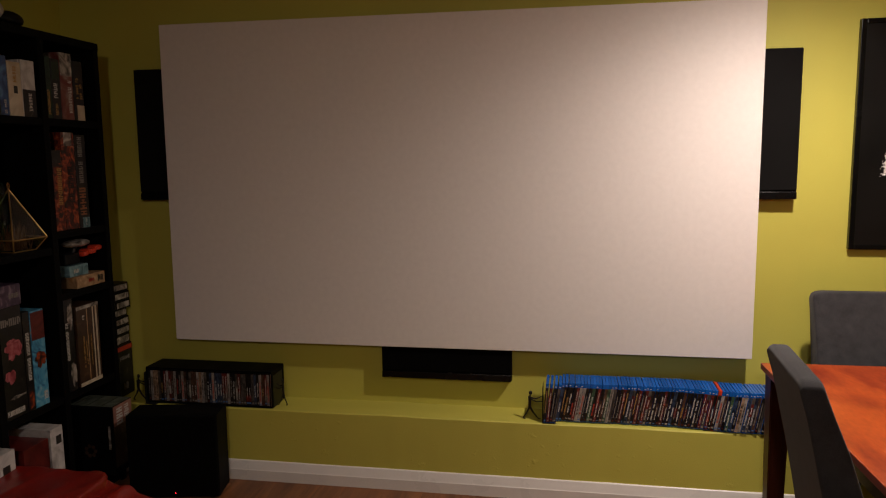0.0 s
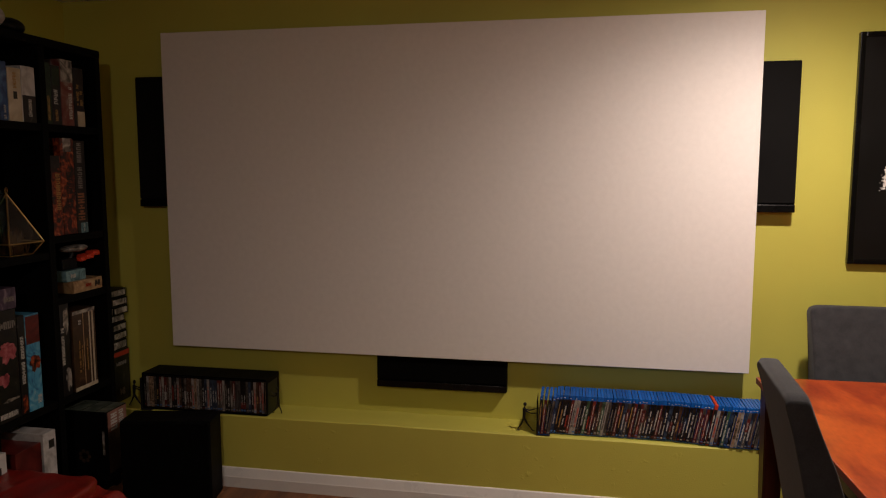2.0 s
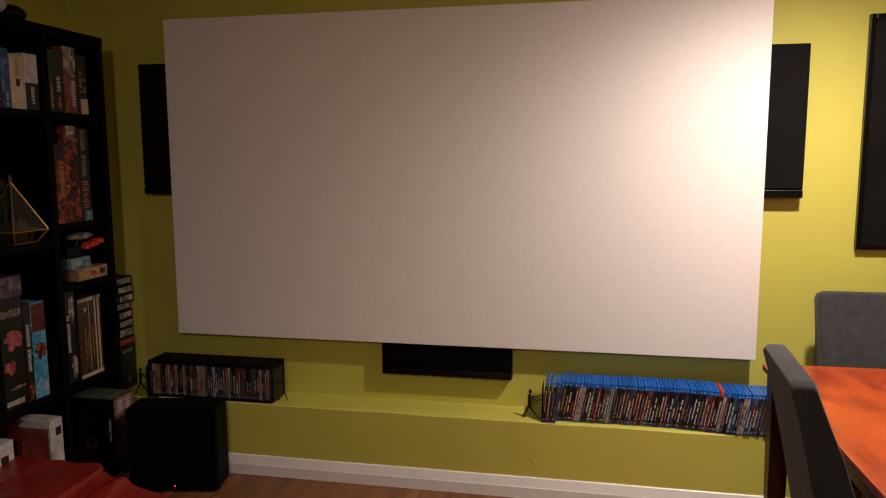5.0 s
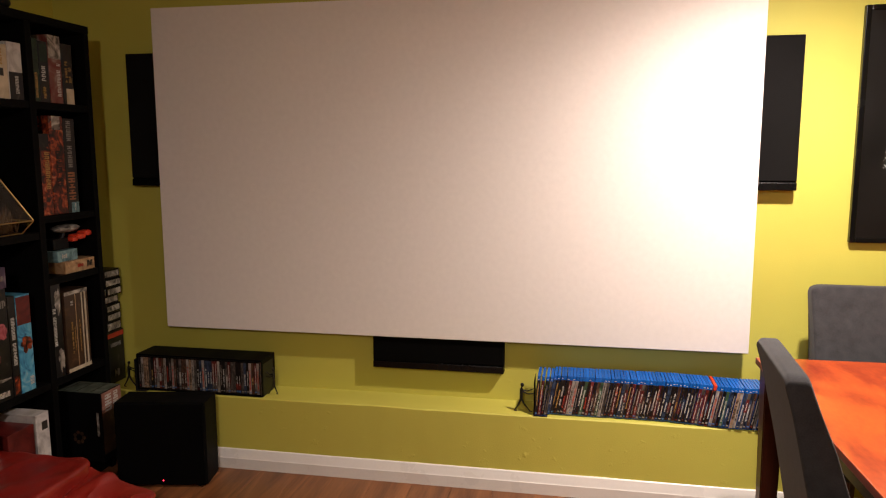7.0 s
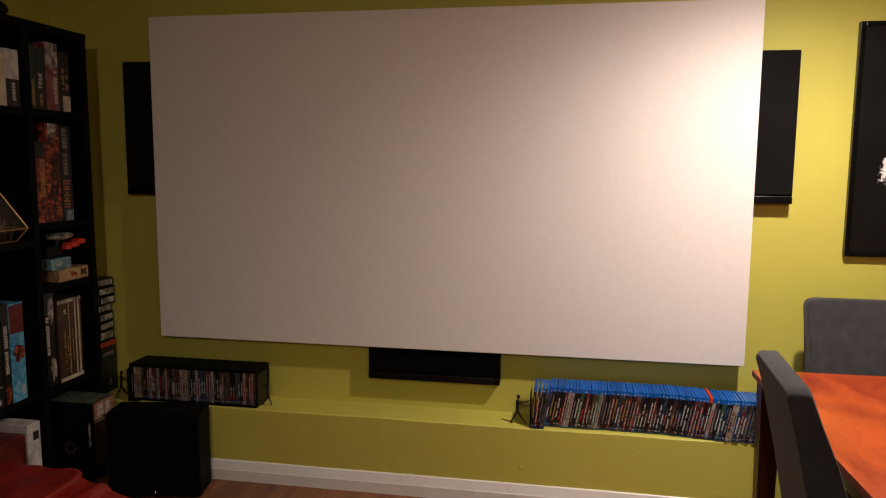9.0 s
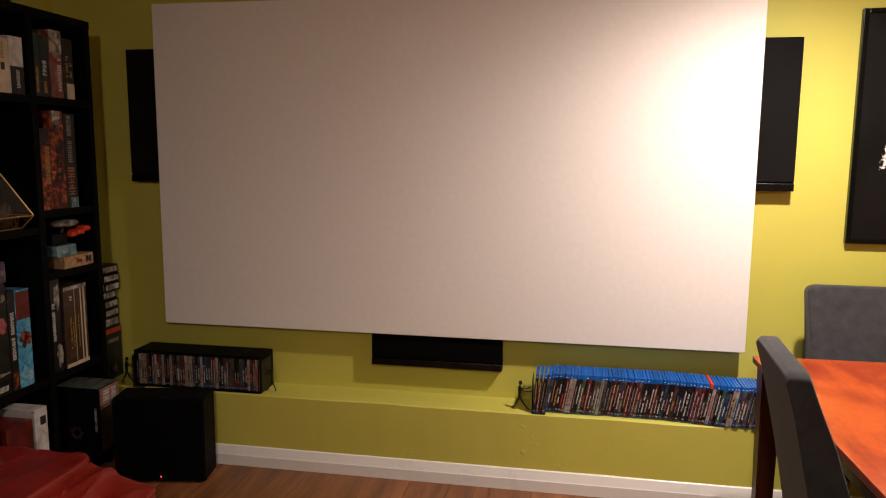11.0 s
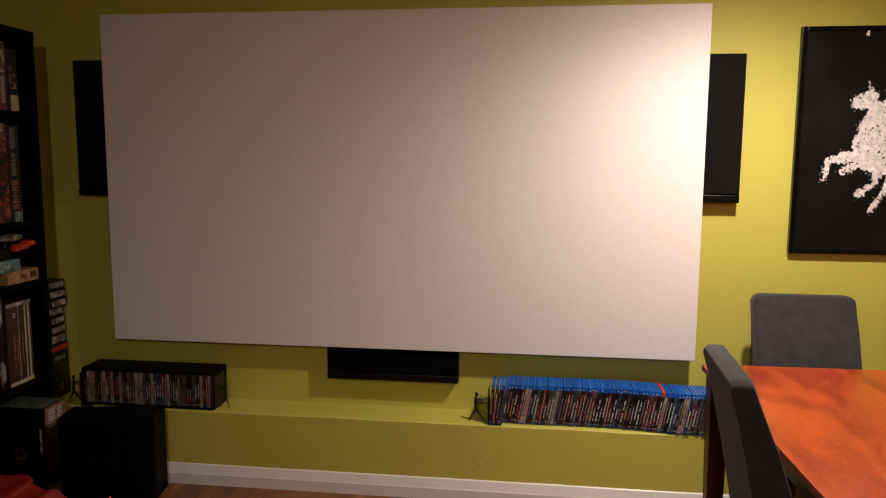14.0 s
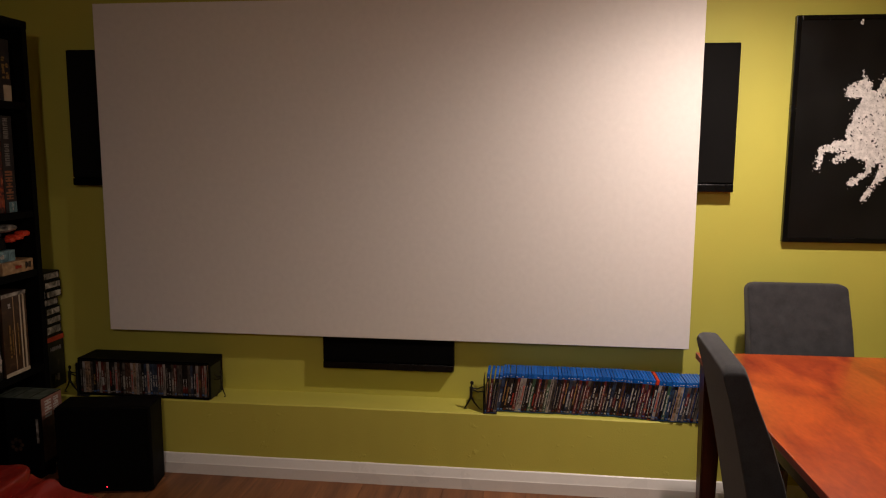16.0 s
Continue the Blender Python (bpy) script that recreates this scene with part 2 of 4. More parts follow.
def bm_tube(a, b, r1, r2, seg=12, bm=None, caps=True):
    """A tapered rod from a to b."""
    bm = bm or bmesh.new()
    a, b = Vector(a), Vector(b)
    way = b - a
    m = Matrix.Translation((a + b) / 2) @ way.to_track_quat("Z", "Y").to_matrix().to_4x4()
    bmesh.ops.create_cone(bm, cap_ends=caps, segments=seg, radius1=r1, radius2=r2, depth=way.length, matrix=m)
    return bm


def bm_ball(at, r, bm=None, squash=(1, 1, 1), u=12, v=8):
    bm = bm or bmesh.new()
    bmesh.ops.create_uvsphere(bm, u_segments=u, v_segments=v, radius=r, matrix=Matrix.Translation(at) @ Matrix.Diagonal((*squash, 1)))
    return bm


def bm_lathe(profile, seg=24):
    """A turned shape from (radius, height) pairs."""
    bm = bmesh.new()
    rings = []
    for r, z in profile:
        rings.append([bm.verts.new((r * math.cos(2 * math.pi * k / seg), r * math.sin(2 * math.pi * k / seg), z)) for k in range(seg)])
    for a, b in zip(rings, rings[1:]):
        for k in range(seg):
            bm.faces.new((a[k], a[(k + 1) % seg], b[(k + 1) % seg], b[k]))
    bm.faces.new(rings[-1])
    bm.faces.new(list(reversed(rings[0])))
    return bm


def bm_prism(points, axis, low, high, bevel=0.0):
    """A closed outline swept along an axis. Points are in the other two axes."""
    bm = bmesh.new()

    def at(p, d):
        return {"x": (d, p[0], p[1]), "y": (p[0], d, p[1]), "z": (p[0], p[1], d)}[axis]

    a = [bm.verts.new(at(p, low)) for p in points]
    b = [bm.verts.new(at(p, high)) for p in points]
    bm.faces.new(a), bm.faces.new(list(reversed(b)))
    for k in range(len(points)):
        j = (k + 1) % len(points)
        bm.faces.new((a[k], b[k], b[j], a[j]))
    bmesh.ops.recalc_face_normals(bm, faces=bm.faces)
    if bevel:
        bmesh.ops.bevel(bm, geom=list(bm.edges), offset=bevel, segments=2, affect="EDGES", profile=0.5, clamp_overlap=True)
    return bm


def mesh_of(name, bm, material, smooth=False):
    me = bpy.data.meshes.new(name)
    bmesh.ops.recalc_face_normals(bm, faces=bm.faces)
    bm.to_mesh(me)
    bm.free()
    me.materials.append(material)
    if smooth:
        me.shade_smooth()
        me.set_sharp_from_angle(angle=radians(42))
    return me


def thing(name, bm, material, m=None, label="", category="", group="", kind="", smooth=False):
    ob = new(name, mesh_of(name, bm, material, smooth))
    if m is not None:
        ob.matrix_basis = m
    return tagged(ob, label, category, group, kind)


def empty(name, m, label, category, group=""):
    ob = new(name)
    ob.empty_display_size = 0.05
    ob.matrix_basis = m
    return tagged(ob, label, category, group)


def part(name, bm, material, parent, label="", smooth=False, m=None):
    ob = new(name, mesh_of(name, bm, material, smooth))
    ob.parent = parent
    if m is not None:
        ob.matrix_basis = m
    return tagged(ob, label)


# ---- room ----
XL, XR, YB, H = -2.45, 3.10, -7.20, 2.42
LEDGE_Y, LEDGE_Z = -0.196, 0.362
T = 0.12


def slab(name, lo, hi, material, label):
    lo, hi = Vector(lo), Vector(hi)
    return thing(name, bm_box(*(hi - lo), at=(lo + hi) / 2), material, None, label, name.split("_")[0], kind="structure")


slab("wall_north", (XL - T, 0, 0), (XR + T, T, H), M_WALL, "lime green painted plaster wall behind the screen")
slab("wall_west", (XL - T, YB, 0), (XL, 0, H), M_WALL, "lime green painted plaster wall behind the bookcase")
slab("wall_east", (XR, YB, 0), (XR + T, 0, H), M_WALL, "lime green painted plaster wall")
slab("wall_south", (XL - T, YB - T, 0), (XR + T, YB, H), M_WALL, "lime green painted plaster wall")
slab("ceiling", (XL - T, YB - T, H), (XR + T, T, H + 0.1), M_CEIL, "plain white painted ceiling")

# the low ledge along the wall, its top edge worn round
pts = [(0.0, 0.0), (LEDGE_Y, 0.0), (LEDGE_Y, LEDGE_Z - 0.005), (LEDGE_Y + 0.005, LEDGE_Z), (0.0, LEDGE_Z)]
bm = bmesh.new()
n = 240
rows = []
for k in range(n + 1):
    x = XL + (XR - XL) * k / n
    row = []
    for j, (y, z) in enumerate(pts):
        w = 0.0 if j in (0, 4) else 1.0
        dy = w * (0.004 * noise.noise((x * 3.1, min(z, 0.3) * 4, 1.3)) + 0.0018 * noise.noise((x * 14, min(z, 0.3) * 9, 5.1)))
        dz = 0.003 * noise.noise((x * 4.3, 2.2, 0.4)) if j >= 2 else 0.0
        row.append(bm.verts.new((x, y + dy, z + dz)))
    rows.append(row)
for a, b in zip(rows, rows[1:]):
    for j in range(1, len(pts) - 1):
        bm.faces.new((a[j], b[j], b[j + 1], a[j + 1]))
thing("wall_ledge", bm, M_PLASTER, None, "low lime green plastered ledge along the wall", "ledge", kind="structure", smooth=True)

# skirting board on the ledge's face
prof = [(LEDGE_Y + 0.006, 0.0), (LEDGE_Y - 0.020, 0.0), (LEDGE_Y - 0.020, 0.052), (LEDGE_Y - 0.018, 0.056), (LEDGE_Y - 0.007, 0.094), (LEDGE_Y - 0.003, 0.098), (LEDGE_Y + 0.006, 0.098)]
thing("baseboard", bm_prism(prof, "x", XL, XR), M_WHITE, None, "white gloss painted skirting board under the ledge", "baseboard", kind="structure")


# ---- projection screen ----
def projection_screen():
    x0, x1, z0, z1, y = -1.8622, 0.9374, 0.6657, 2.2347, -0.072
    th = 0.013
    ob = empty("projection_screen", pose((x0 + x1) / 2, y, z0), "large blank white fabric projection screen on the wall", "projection screen")
    w, h = x1 - x0, z1 - z0
    part("fabric", bm_box(w, th, h, (0, th / 2, h / 2), 0.0025, 2), M_SCREEN, ob, "taut off-white woven fabric")
    for sz in (0.30, h - 0.04):
        part("frame_rail", bm_box(w - 0.76, 0.018, 0.04, (0, th + 0.009, sz), 0.002), M_BLACKWOOD, ob, "dark timber stretcher bar")
    for sx in (-0.7, 0.7):
        part("wall_bracket", bm_box(0.05, -y - th, 0.06, (sx, (th - y) / 2, h - 0.12), 0.002), M_STEEL, ob, "black steel wall bracket")


projection_screen()


# ---- loudspeakers on the wall ----
def wall_speaker(name, x0, x1, z0, z1, depth, cloth, label):
    ob = empty(name, pose((x0 + x1) / 2, 0, z0), label, "loudspeaker", "wall loudspeakers")
    w, h = x1 - x0, z1 - z0
    part("cabinet", bm_box(w, depth - 0.014, h, (0, -(depth - 0.014) / 2, h / 2), 0.003, 2), M_BLACKVINYL, ob)
    part("grille", bm_box(w - 0.004, 0.012, h - 0.042, (0, -depth + 0.0065, h / 2 + 0.019), 0.004, 2), cloth, ob, "black cloth grille")
    part("trim", bm_box(w - 0.002, 0.013, 0.034, (0, -depth + 0.007, 0.018), 0.003, 2), M_GLOSSBLACK, ob, "glossy black bottom trim")
    return ob


wall_speaker("wall_speaker", 0.8144, 1.0968, 1.3812, 2.0287, 0.056, M_CLOTH_LIT, "black wall loudspeaker with cloth grille, partly behind the screen")
wall_speaker("wall_speaker", -2.0251, -1.7458, 1.3802, 2.0287, 0.056, M_CLOTH_LIT, "black wall loudspeaker half hidden by the screen edge")
wall_speaker("centre_speaker", -0.7813, -0.142, 0.5046, 0.7828, 0.056, M_CLOTH_SHADED, "wide black centre loudspeaker on the wall under the screen")


# ---- ceiling lamps that light the room ----
def downlight(at):
    ob = empty("downlight", pose(at.x, at.y, H), "round recessed ceiling downlight, switched on", "ceiling light", "ceiling downlights")
    ring = bm_lathe([(0.042, 0.0), (0.052, -0.001), (0.052, -0.006), (0.042, -0.010), (0.040, -0.004)], 28)
    part("ring", ring, M_CHROME, ob, "satin nickel ring", smooth=True)
    part("lens", bm_lathe([(0.036, -0.012), (0.037, -0.010), (0.037, -0.0105)], 24), M_LAMPGLOW, ob, "glowing lens")


downlight(LAMP_A), downlight(LAMP_B)


# ---- picture ----
def picture():
    x0, z0, w, h = 1.3257, 1.1616, 0.70, 0.9795
    ob = empty("picture", pose(x0, 0, z0), "large black framed painting with a white splashed shape", "picture")
    d = 0.028
    fw = 0.022
    for name, sx, sz, at in (("frame_stile", fw, h, (fw / 2, h / 2)), ("frame_stile", fw, h, (w - fw / 2, h / 2)), ("frame_rail", w - 2 * fw, fw, (w / 2, fw / 2)), ("frame_rail", w - 2 * fw, fw, (w / 2, h - fw / 2))):
        part(name, bm_box(sx, d, sz, (at[0], -d / 2, at[1]), 0.003, 2), M_GLOSSBLACK, ob, "black painted frame")
    part("canvas", bm_box(w - 2 * fw, 0.02, h - 2 * fw, (w / 2, -0.014, h / 2)), M_CANVASBLACK, ob, "black painted ground")
    # the splashed white shape: rounded strokes of paint with a ragged rim
    strokes = ((.32, .43, .075, .47, .42, .085), (.30, .47, .06, .35, .60, .055), (.245, .645, .020, .30, .665, .042), (.375, .64, .022, .405, .70, .020), (.405, .71, .010, .465, .70, .009), (.375, .55, .05, .42, .47, .08), (.46, .60, .018, .54, .58, .014),
               (.27, .425, .030, .150, .405, .016), (.150, .405, .014, .136, .320, .011), (.27, .39, .020, .205, .355, .010), (.355, .36, .026, .345, .30, .012), (.345, .30, .012, .283, .258, .013), (.44, .36, .042, .392, .275, .016), (.392, .275, .015, .335, .190, .010), (.52, .43, .05, .60, .37, .025), (.55, .48, .03, .62, .50, .02), (.297, .735, .002, .300, .715, .004), (.30, .70, .003, .303, .68, .006), (.276, .935, .002, .279, .957, .004))
    s = 0.003
    nx, nz = int(w / s), int(h / s)
    gx, gz = np.meshgrid((np.arange(nx) + 0.5) * s, (np.arange(nz) + 0.5) * s, indexing="ij")
    f = np.full(gx.shape, 9.0)
    for ax, az, ra, bx, bz, rb in strokes:
        t = np.clip(((gx - ax) * (bx - ax) + (gz - az) * (bz - az)) / ((bx - ax) ** 2 + (bz - az) ** 2), 0, 1)
        f = np.minimum(f, np.hypot(gx - ax - t * (bx - ax), gz - az - t * (bz - az)) - (ra + t * (rb - ra)))
    verts, faces = [], []
    for i in range(nx):
        for j in range(nz):
            if f[i, j] > 0.03:
                continue
            x, z = gx[i, j], gz[i, j]
            rough = 0.008 * noise.noise((x * 38, z * 38, 0.5)) + 0.009 * noise.noise((x * 85 + z * 40, z * 120 - x * 30, 3.5)) + 0.006 * noise.noise((x * 230, z * 190, 1.5))
            gap = noise.noise((x * 130, z * 95 + x * 50, 8.5)) > 0.52
            speck = noise.noise((x * 190 + z * 80, z * 150, 6.1)) > 0.50 + max(f[i, j], 0) * 10
            if (f[i, j] + rough < -0.001 and not gap) or (f[i, j] < 0.02 and speck):
                k = len(verts)
                y = -0.0262 - 0.002 * noise.noise((x * 50, z * 50, 2.0))
                verts += [(x - s / 2, y, z - s / 2), (x + s / 2, y, z - s / 2), (x + s / 2, y, z + s / 2), (x - s / 2, y, z + s / 2)]
                faces.append((k, k + 1, k + 2, k + 3))
    me = bpy.data.meshes.new("splash")
    me.from_pydata(verts, [], faces)
    me.materials.append(M_SPLASH)
    p = new("splash", me)
    p.location = (-0.010, 0, 0.006)
    p.parent = ob
    tagged(p, "ragged white splashed paint")


picture()


def wall_switch():
    ob = empty("wall_socket", pose(1.800, 0, 1.017), "surface-mounted socket box painted the same lime green", "wall socket")
    part("back_box", bm_box(0.150, 0.030, 0.084, (0.075, -0.015, 0.042), 0.004, 2), M_SWITCH, ob)
    part("faceplate", bm_box(0.146, 0.008, 0.080, (0.075, -0.034, 0.042), 0.003, 2), M_SWITCH, ob)
    for x in (0.022, 0.128):
        part("screw", bm_tube((x, -0.036, 0.042), (x, -0.0395, 0.042), 0.004, 0.004, 10), M_STEEL, ob, "dark screw head")


wall_switch()


# ---- chairs ----
def dining_chair(m, label):
    """Faces +x, origin on the floor under the backrest's foot."""
    ob = empty("dining_chair", m, label, "chair", "chairs at the table")
    w = 0.415
    outer = [(-0.104, 1.008), (-0.084, 0.93), (-0.062, 0.83), (-0.040, 0.73), (-0.018, 0.62), (0.004, 0.50), (0.012, 0.40)]
    inner = [(0.096, 0.40), (0.092, 0.52), (0.081, 0.63), (0.056, 0.73), (0.020, 0.84), (-0.016, 0.93), (-0.043, 1.008), (-0.050, 1.022), (-0.094, 1.022)]
    bm = bm_prism(outer + inner, "y", -w / 2, w / 2)
    bmesh.ops.bevel(bm, geom=[e for e in bm.edges], offset=0.010, segments=3, affect="EDGES", profile=0.5, clamp_overlap=True)
    # the top corners are rounded off
    for d in (0.008, 0.018, 0.030, 0.045):
        for side in (-1, 1):
            bmesh.ops.bisect_plane(bm, geom=[*bm.verts, *bm.edges, *bm.faces], plane_co=(0, side * (w / 2 - d), 0), plane_no=(0, 1, 0))
    for v in bm.verts:
        t = (abs(v.co.y) - (w / 2 - 0.045)) / 0.045
        if t > 0 and v.co.z > 0.90:
            v.co.z -= 0.026 * (1 - math.sqrt(max(0.0, 1 - t * t))) * min((v.co.z - 0.90) / 0.09, 1)
    part("backrest", bm, M_SUEDE, ob, "high upholstered backrest", smooth=True)
    part("seat", bm_box(0.43, 0.44, 0.09, (0.255, 0, 0.435), 0.022, 3), M_SUEDE, ob, "padded seat", smooth=True)
    for x, y, dx in ((0.02, -0.185, -0.03), (0.02, 0.185, -0.03), (0.42, -0.185, 0.0), (0.42, 0.185, 0.0)):
        part("leg", bm_tube((x + dx, y, 0.0), (x, y, 0.395), 0.020, 0.028, 4), M_LEG, ob, "dark wooden leg")
    return ob


near = dining_chair(pose(0.800, -1.375, 0.0, 0, 0, -3.4), "slate grey suede dining chair pushed to the table's side")
far = dining_chair(pose(1.346, -0.245, 0.0, 0, 0, -90), "slate grey suede dining chair between table and wall")
far.scale = (1, 1.0, 0.98)


# ---- table ----
def dining_table():
    x0, x1, y0, y1, z = 0.884, 1.90, -2.15, -0.425, 0.75
    turn = pose(x0, y1, 0, 0, 0, 1.2) @ pose((x1 - x0) / 2, (y0 - y1) / 2, 0)
    ob = empty("dining_table", turn, "glossy orange-red cherry wood dining table", "table")
    w, l = x1 - x0, y1 - y0
    part("tabletop", bm_box(w, l, 0.026, (0, 0, z - 0.013), 0.003, 2), M_TABLE, ob)
    for sx, sy, ax, ay in ((w - 0.2, 0.02, 0, l / 2 - 0.06), (w - 0.2, 0.02, 0, -l / 2 + 0.06), (0.02, l - 0.2, w / 2 - 0.06, 0), (0.02, l - 0.2, -w / 2 + 0.06, 0)):
        part("apron", bm_box(sx, sy, 0.085, (ax, ay, z - 0.0695), 0.002), M_LEG, ob, "dark cherry apron")
    for sx in (-1, 1):
        for sy in (-1, 1):
            leg = bmesh.new()
            top = [(-.04, -.04), (.04, -.04), (.04, .04), (-.04, .04)]
            a = [leg.verts.new((sx * (w / 2 - 0.055) + px, sy * (l / 2 - 0.055) + py, z - 0.027)) for px, py in top]
            b = [leg.verts.new((sx * (w / 2 - 0.055) + px * 0.72, sy * (l / 2 - 0.055) + py * 0.72, 0.0)) for px, py in top]
            leg.faces.new(a), leg.faces.new(b)
            for k in range(4):
                leg.faces.new((a[k], a[(k + 1) % 4], b[(k + 1) % 4], b[k]))
            bmesh.ops.bevel(leg, geom=list(leg.edges), offset=0.004, segments=2, affect="EDGES")
            part("leg", leg, M_LEG, ob, "tapered dark cherry leg")


dining_table()


# ---- subwoofer ----
def subwoofer():
    w, d, h = 0.42, 0.170, 0.405
    ob = empty("subwoofer", pose(-1.480, -0.428, 0, 0, 0, 10), "slim black subwoofer with a small red power light", "subwoofer")
    part("cabinet", bm_box(w, d - 0.014, h - 0.008, (-w / 2, d / 2 + 0.007, h / 2 + 0.004), 0.004, 2), M_BLACKVINYL, ob)
    part("grille", bm_box(w - 0.006, 0.013, h - 0.016, (-w / 2, 0.0065, h / 2 + 0.004), 0.005, 2), M_CLOTH_SHADED, ob, "black cloth grille")
    for x in (-0.04, -w + 0.04):
        for y in (0.03, d - 0.03):
            part("foot", bm_tube((x, y, 0), (x, y, 0.010), 0.014, 0.016, 12), M_STEEL, ob, "black rubber foot")
    part("power_light", bm_ball((-0.203, -0.001, 0.033), 0.0025), M_LED, ob, "glowing red light")


subwoofer()


# ---- bookcase ----
BX, BD, BH = -2.055, 0.36, 2.12
SHELF = 0.032
COLS = ((-0.640, -0.310), (-1.005, -0.675), (-1.370, -1.040))
LEVELS = ((0.10, 0.553, 1.005, 1.278, 1.762), (0.10, 0.553, 1.213, 1.762), (0.10, 0.553, 1.213, 1.762))


def bookcase():
    ob = empty("bookcase", pose(BX, -0.28, 0), "tall black wooden bookcase filled with board games and books", "bookcase")
    for y in (-0.295, -0.6575, -1.0225, -1.385):
        wide = 0.030 if y in (-0.295, -1.385) else 0.035
        part("side_panel" if wide == 0.030 else "divider", bm_box(BD, wide, BH - 0.034, (-BD / 2, y + 0.28, (BH - 0.034) / 2), 0.0015), M_BLACKWOOD, ob)
    part("top_board", bm_box(BD + 0.006, 1.12, 0.034, (-BD / 2, -0.56, BH - 0.017), 0.002), M_BLACKWOOD, ob)
    part("back_panel", bm_box(0.008, 1.05, BH - 0.06, (-BD + 0.006, -0.56, BH / 2), 0), M_BLACKWOOD, ob)
    for (y0, y1), levels in zip(COLS, LEVELS):
        for z in levels:
            part("shelf", bm_box(BD - 0.016, y1 - y0 - 0.001, SHELF, (-BD / 2 + 0.004, (y0 + y1) / 2 + 0.28, z - SHELF / 2), 0.0015), M_BLACKWOOD, ob)
        part("plinth", bm_box(0.018, y1 - y0 - 0.001, 0.066, (-0.03, (y0 + y1) / 2 + 0.28, 0.033), 0.001), M_BLACKWOOD, ob)


bookcase()

# ---- boxes and books on the shelves ----
M_INK_D = mat("dull_grey_lettering_ink", (0.24, 0.22, 0.20), 0.5, vary=0.2)
A_FIRE = art("fiery_print", ((0.38, (0.010, 0.006, 0.005)), (0.80, (0.58, 0.36, 0.20)), (0.50, (0.13, 0.018, 0.009)), (0.63, (0.42, 0.080, 0.022))), 19)
A_DARK = art("dark_print", ((0.40, (0.005, 0.005, 0.006)), (0.85, (0.10, 0.085, 0.065)), (0.64, (0.012, 0.011, 0.011))), 16)
A_GREEN = art("dark_green_print", ((0.35, (0.004, 0.014, 0.007)), (0.75, (0.022, 0.06, 0.026))), 12)
A_ICE = art("icy_blue_print", ((0.30, (0.02, 0.10, 0.24)), (0.75, (0.42, 0.50, 0.55)), (0.48, (0.06, 0.30, 0.50)), (0.62, (0.14, 0.40, 0.56))), 16)
A_BROWN = art("brown_print", ((0.32, (0.05, 0.022, 0.012)), (0.72, (0.22, 0.11, 0.065)), (0.50, (0.12, 0.06, 0.035))), 12)
A_STONE = art("grey_print", ((0.32, (0.03, 0.028, 0.026)), (0.72, (0.62, 0.58, 0.52)), (0.50, (0.26, 0.23, 0.20))), 15)
A_BROWN = art("brown_leather_print", ((0.30, (0.030, 0.016, 0.010)), (0.75, (0.14, 0.075, 0.040)), (0.55, (0.06, 0.032, 0.018))), 10)
A_PURPLE = art("purple_print", ((0.32, (0.018, 0.010, 0.024)), (0.75, (0.34, 0.27, 0.32)), (0.55, (0.07, 0.042, 0.080))), 12)
A_PALE = art("pale_print", ((0.30, (0.30, 0.28, 0.27)), (0.72, (0.66, 0.64, 0.62)), (0.50, (0.55, 0.53, 0.52))), 9)
A_CREAM = art("cream_print", ((0.30, (0.42, 0.34, 0.23)), (0.72, (0.66, 0.58, 0.45))), 8)
A_REDWHITE = art("red_and_white_print", ((0.35, (0.15, 0.02, 0.016)), (0.72, (0.36, 0.33, 0.30)), (0.55, (0.19, 0.07, 0.055))), 9)
A_RED = art("deep_red_print", ((0.35, (0.07, 0.006, 0.006)), (0.75, (0.17, 0.02, 0.016))), 8)
A_BLUE = art("blue_print", ((0.30, (0.012, 0.03, 0.10)), (0.75, (0.10, 0.22, 0.42)), (0.5, (0.03, 0.08, 0.22))), 12)
A_TAN = art("tan_card_print", ((0.30, (0.24, 0.13, 0.06)), (0.75, (0.58, 0.42, 0.26)), (0.55, (0.42, 0.27, 0.14))), 16)
A_DRIED = art("dried_stem_brown", ((0.30, (0.05, 0.022, 0.008)), (0.75, (0.34, 0.19, 0.07))), 30)
A_SAGE = art("sage_grey_print", ((0.30, (0.035, 0.05, 0.035)), (0.75, (0.17, 0.19, 0.15))), 14)
A_CLAY = art("clay_print", ((0.30, (0.20, 0.085, 0.06)), (0.75, (0.40, 0.20, 0.15))), 12)
A_TEAL = art("teal_print", ((0.30, (0.03, 0.09, 0.11)), (0.75, (0.25, 0.42, 0.46))), 20)
A_PINK = art("pink_print", ((0.30, (0.16, 0.02, 0.03)), (0.72, (0.55, 0.22, 0.24)), (0.5, (0.36, 0.07, 0.09))), 18)


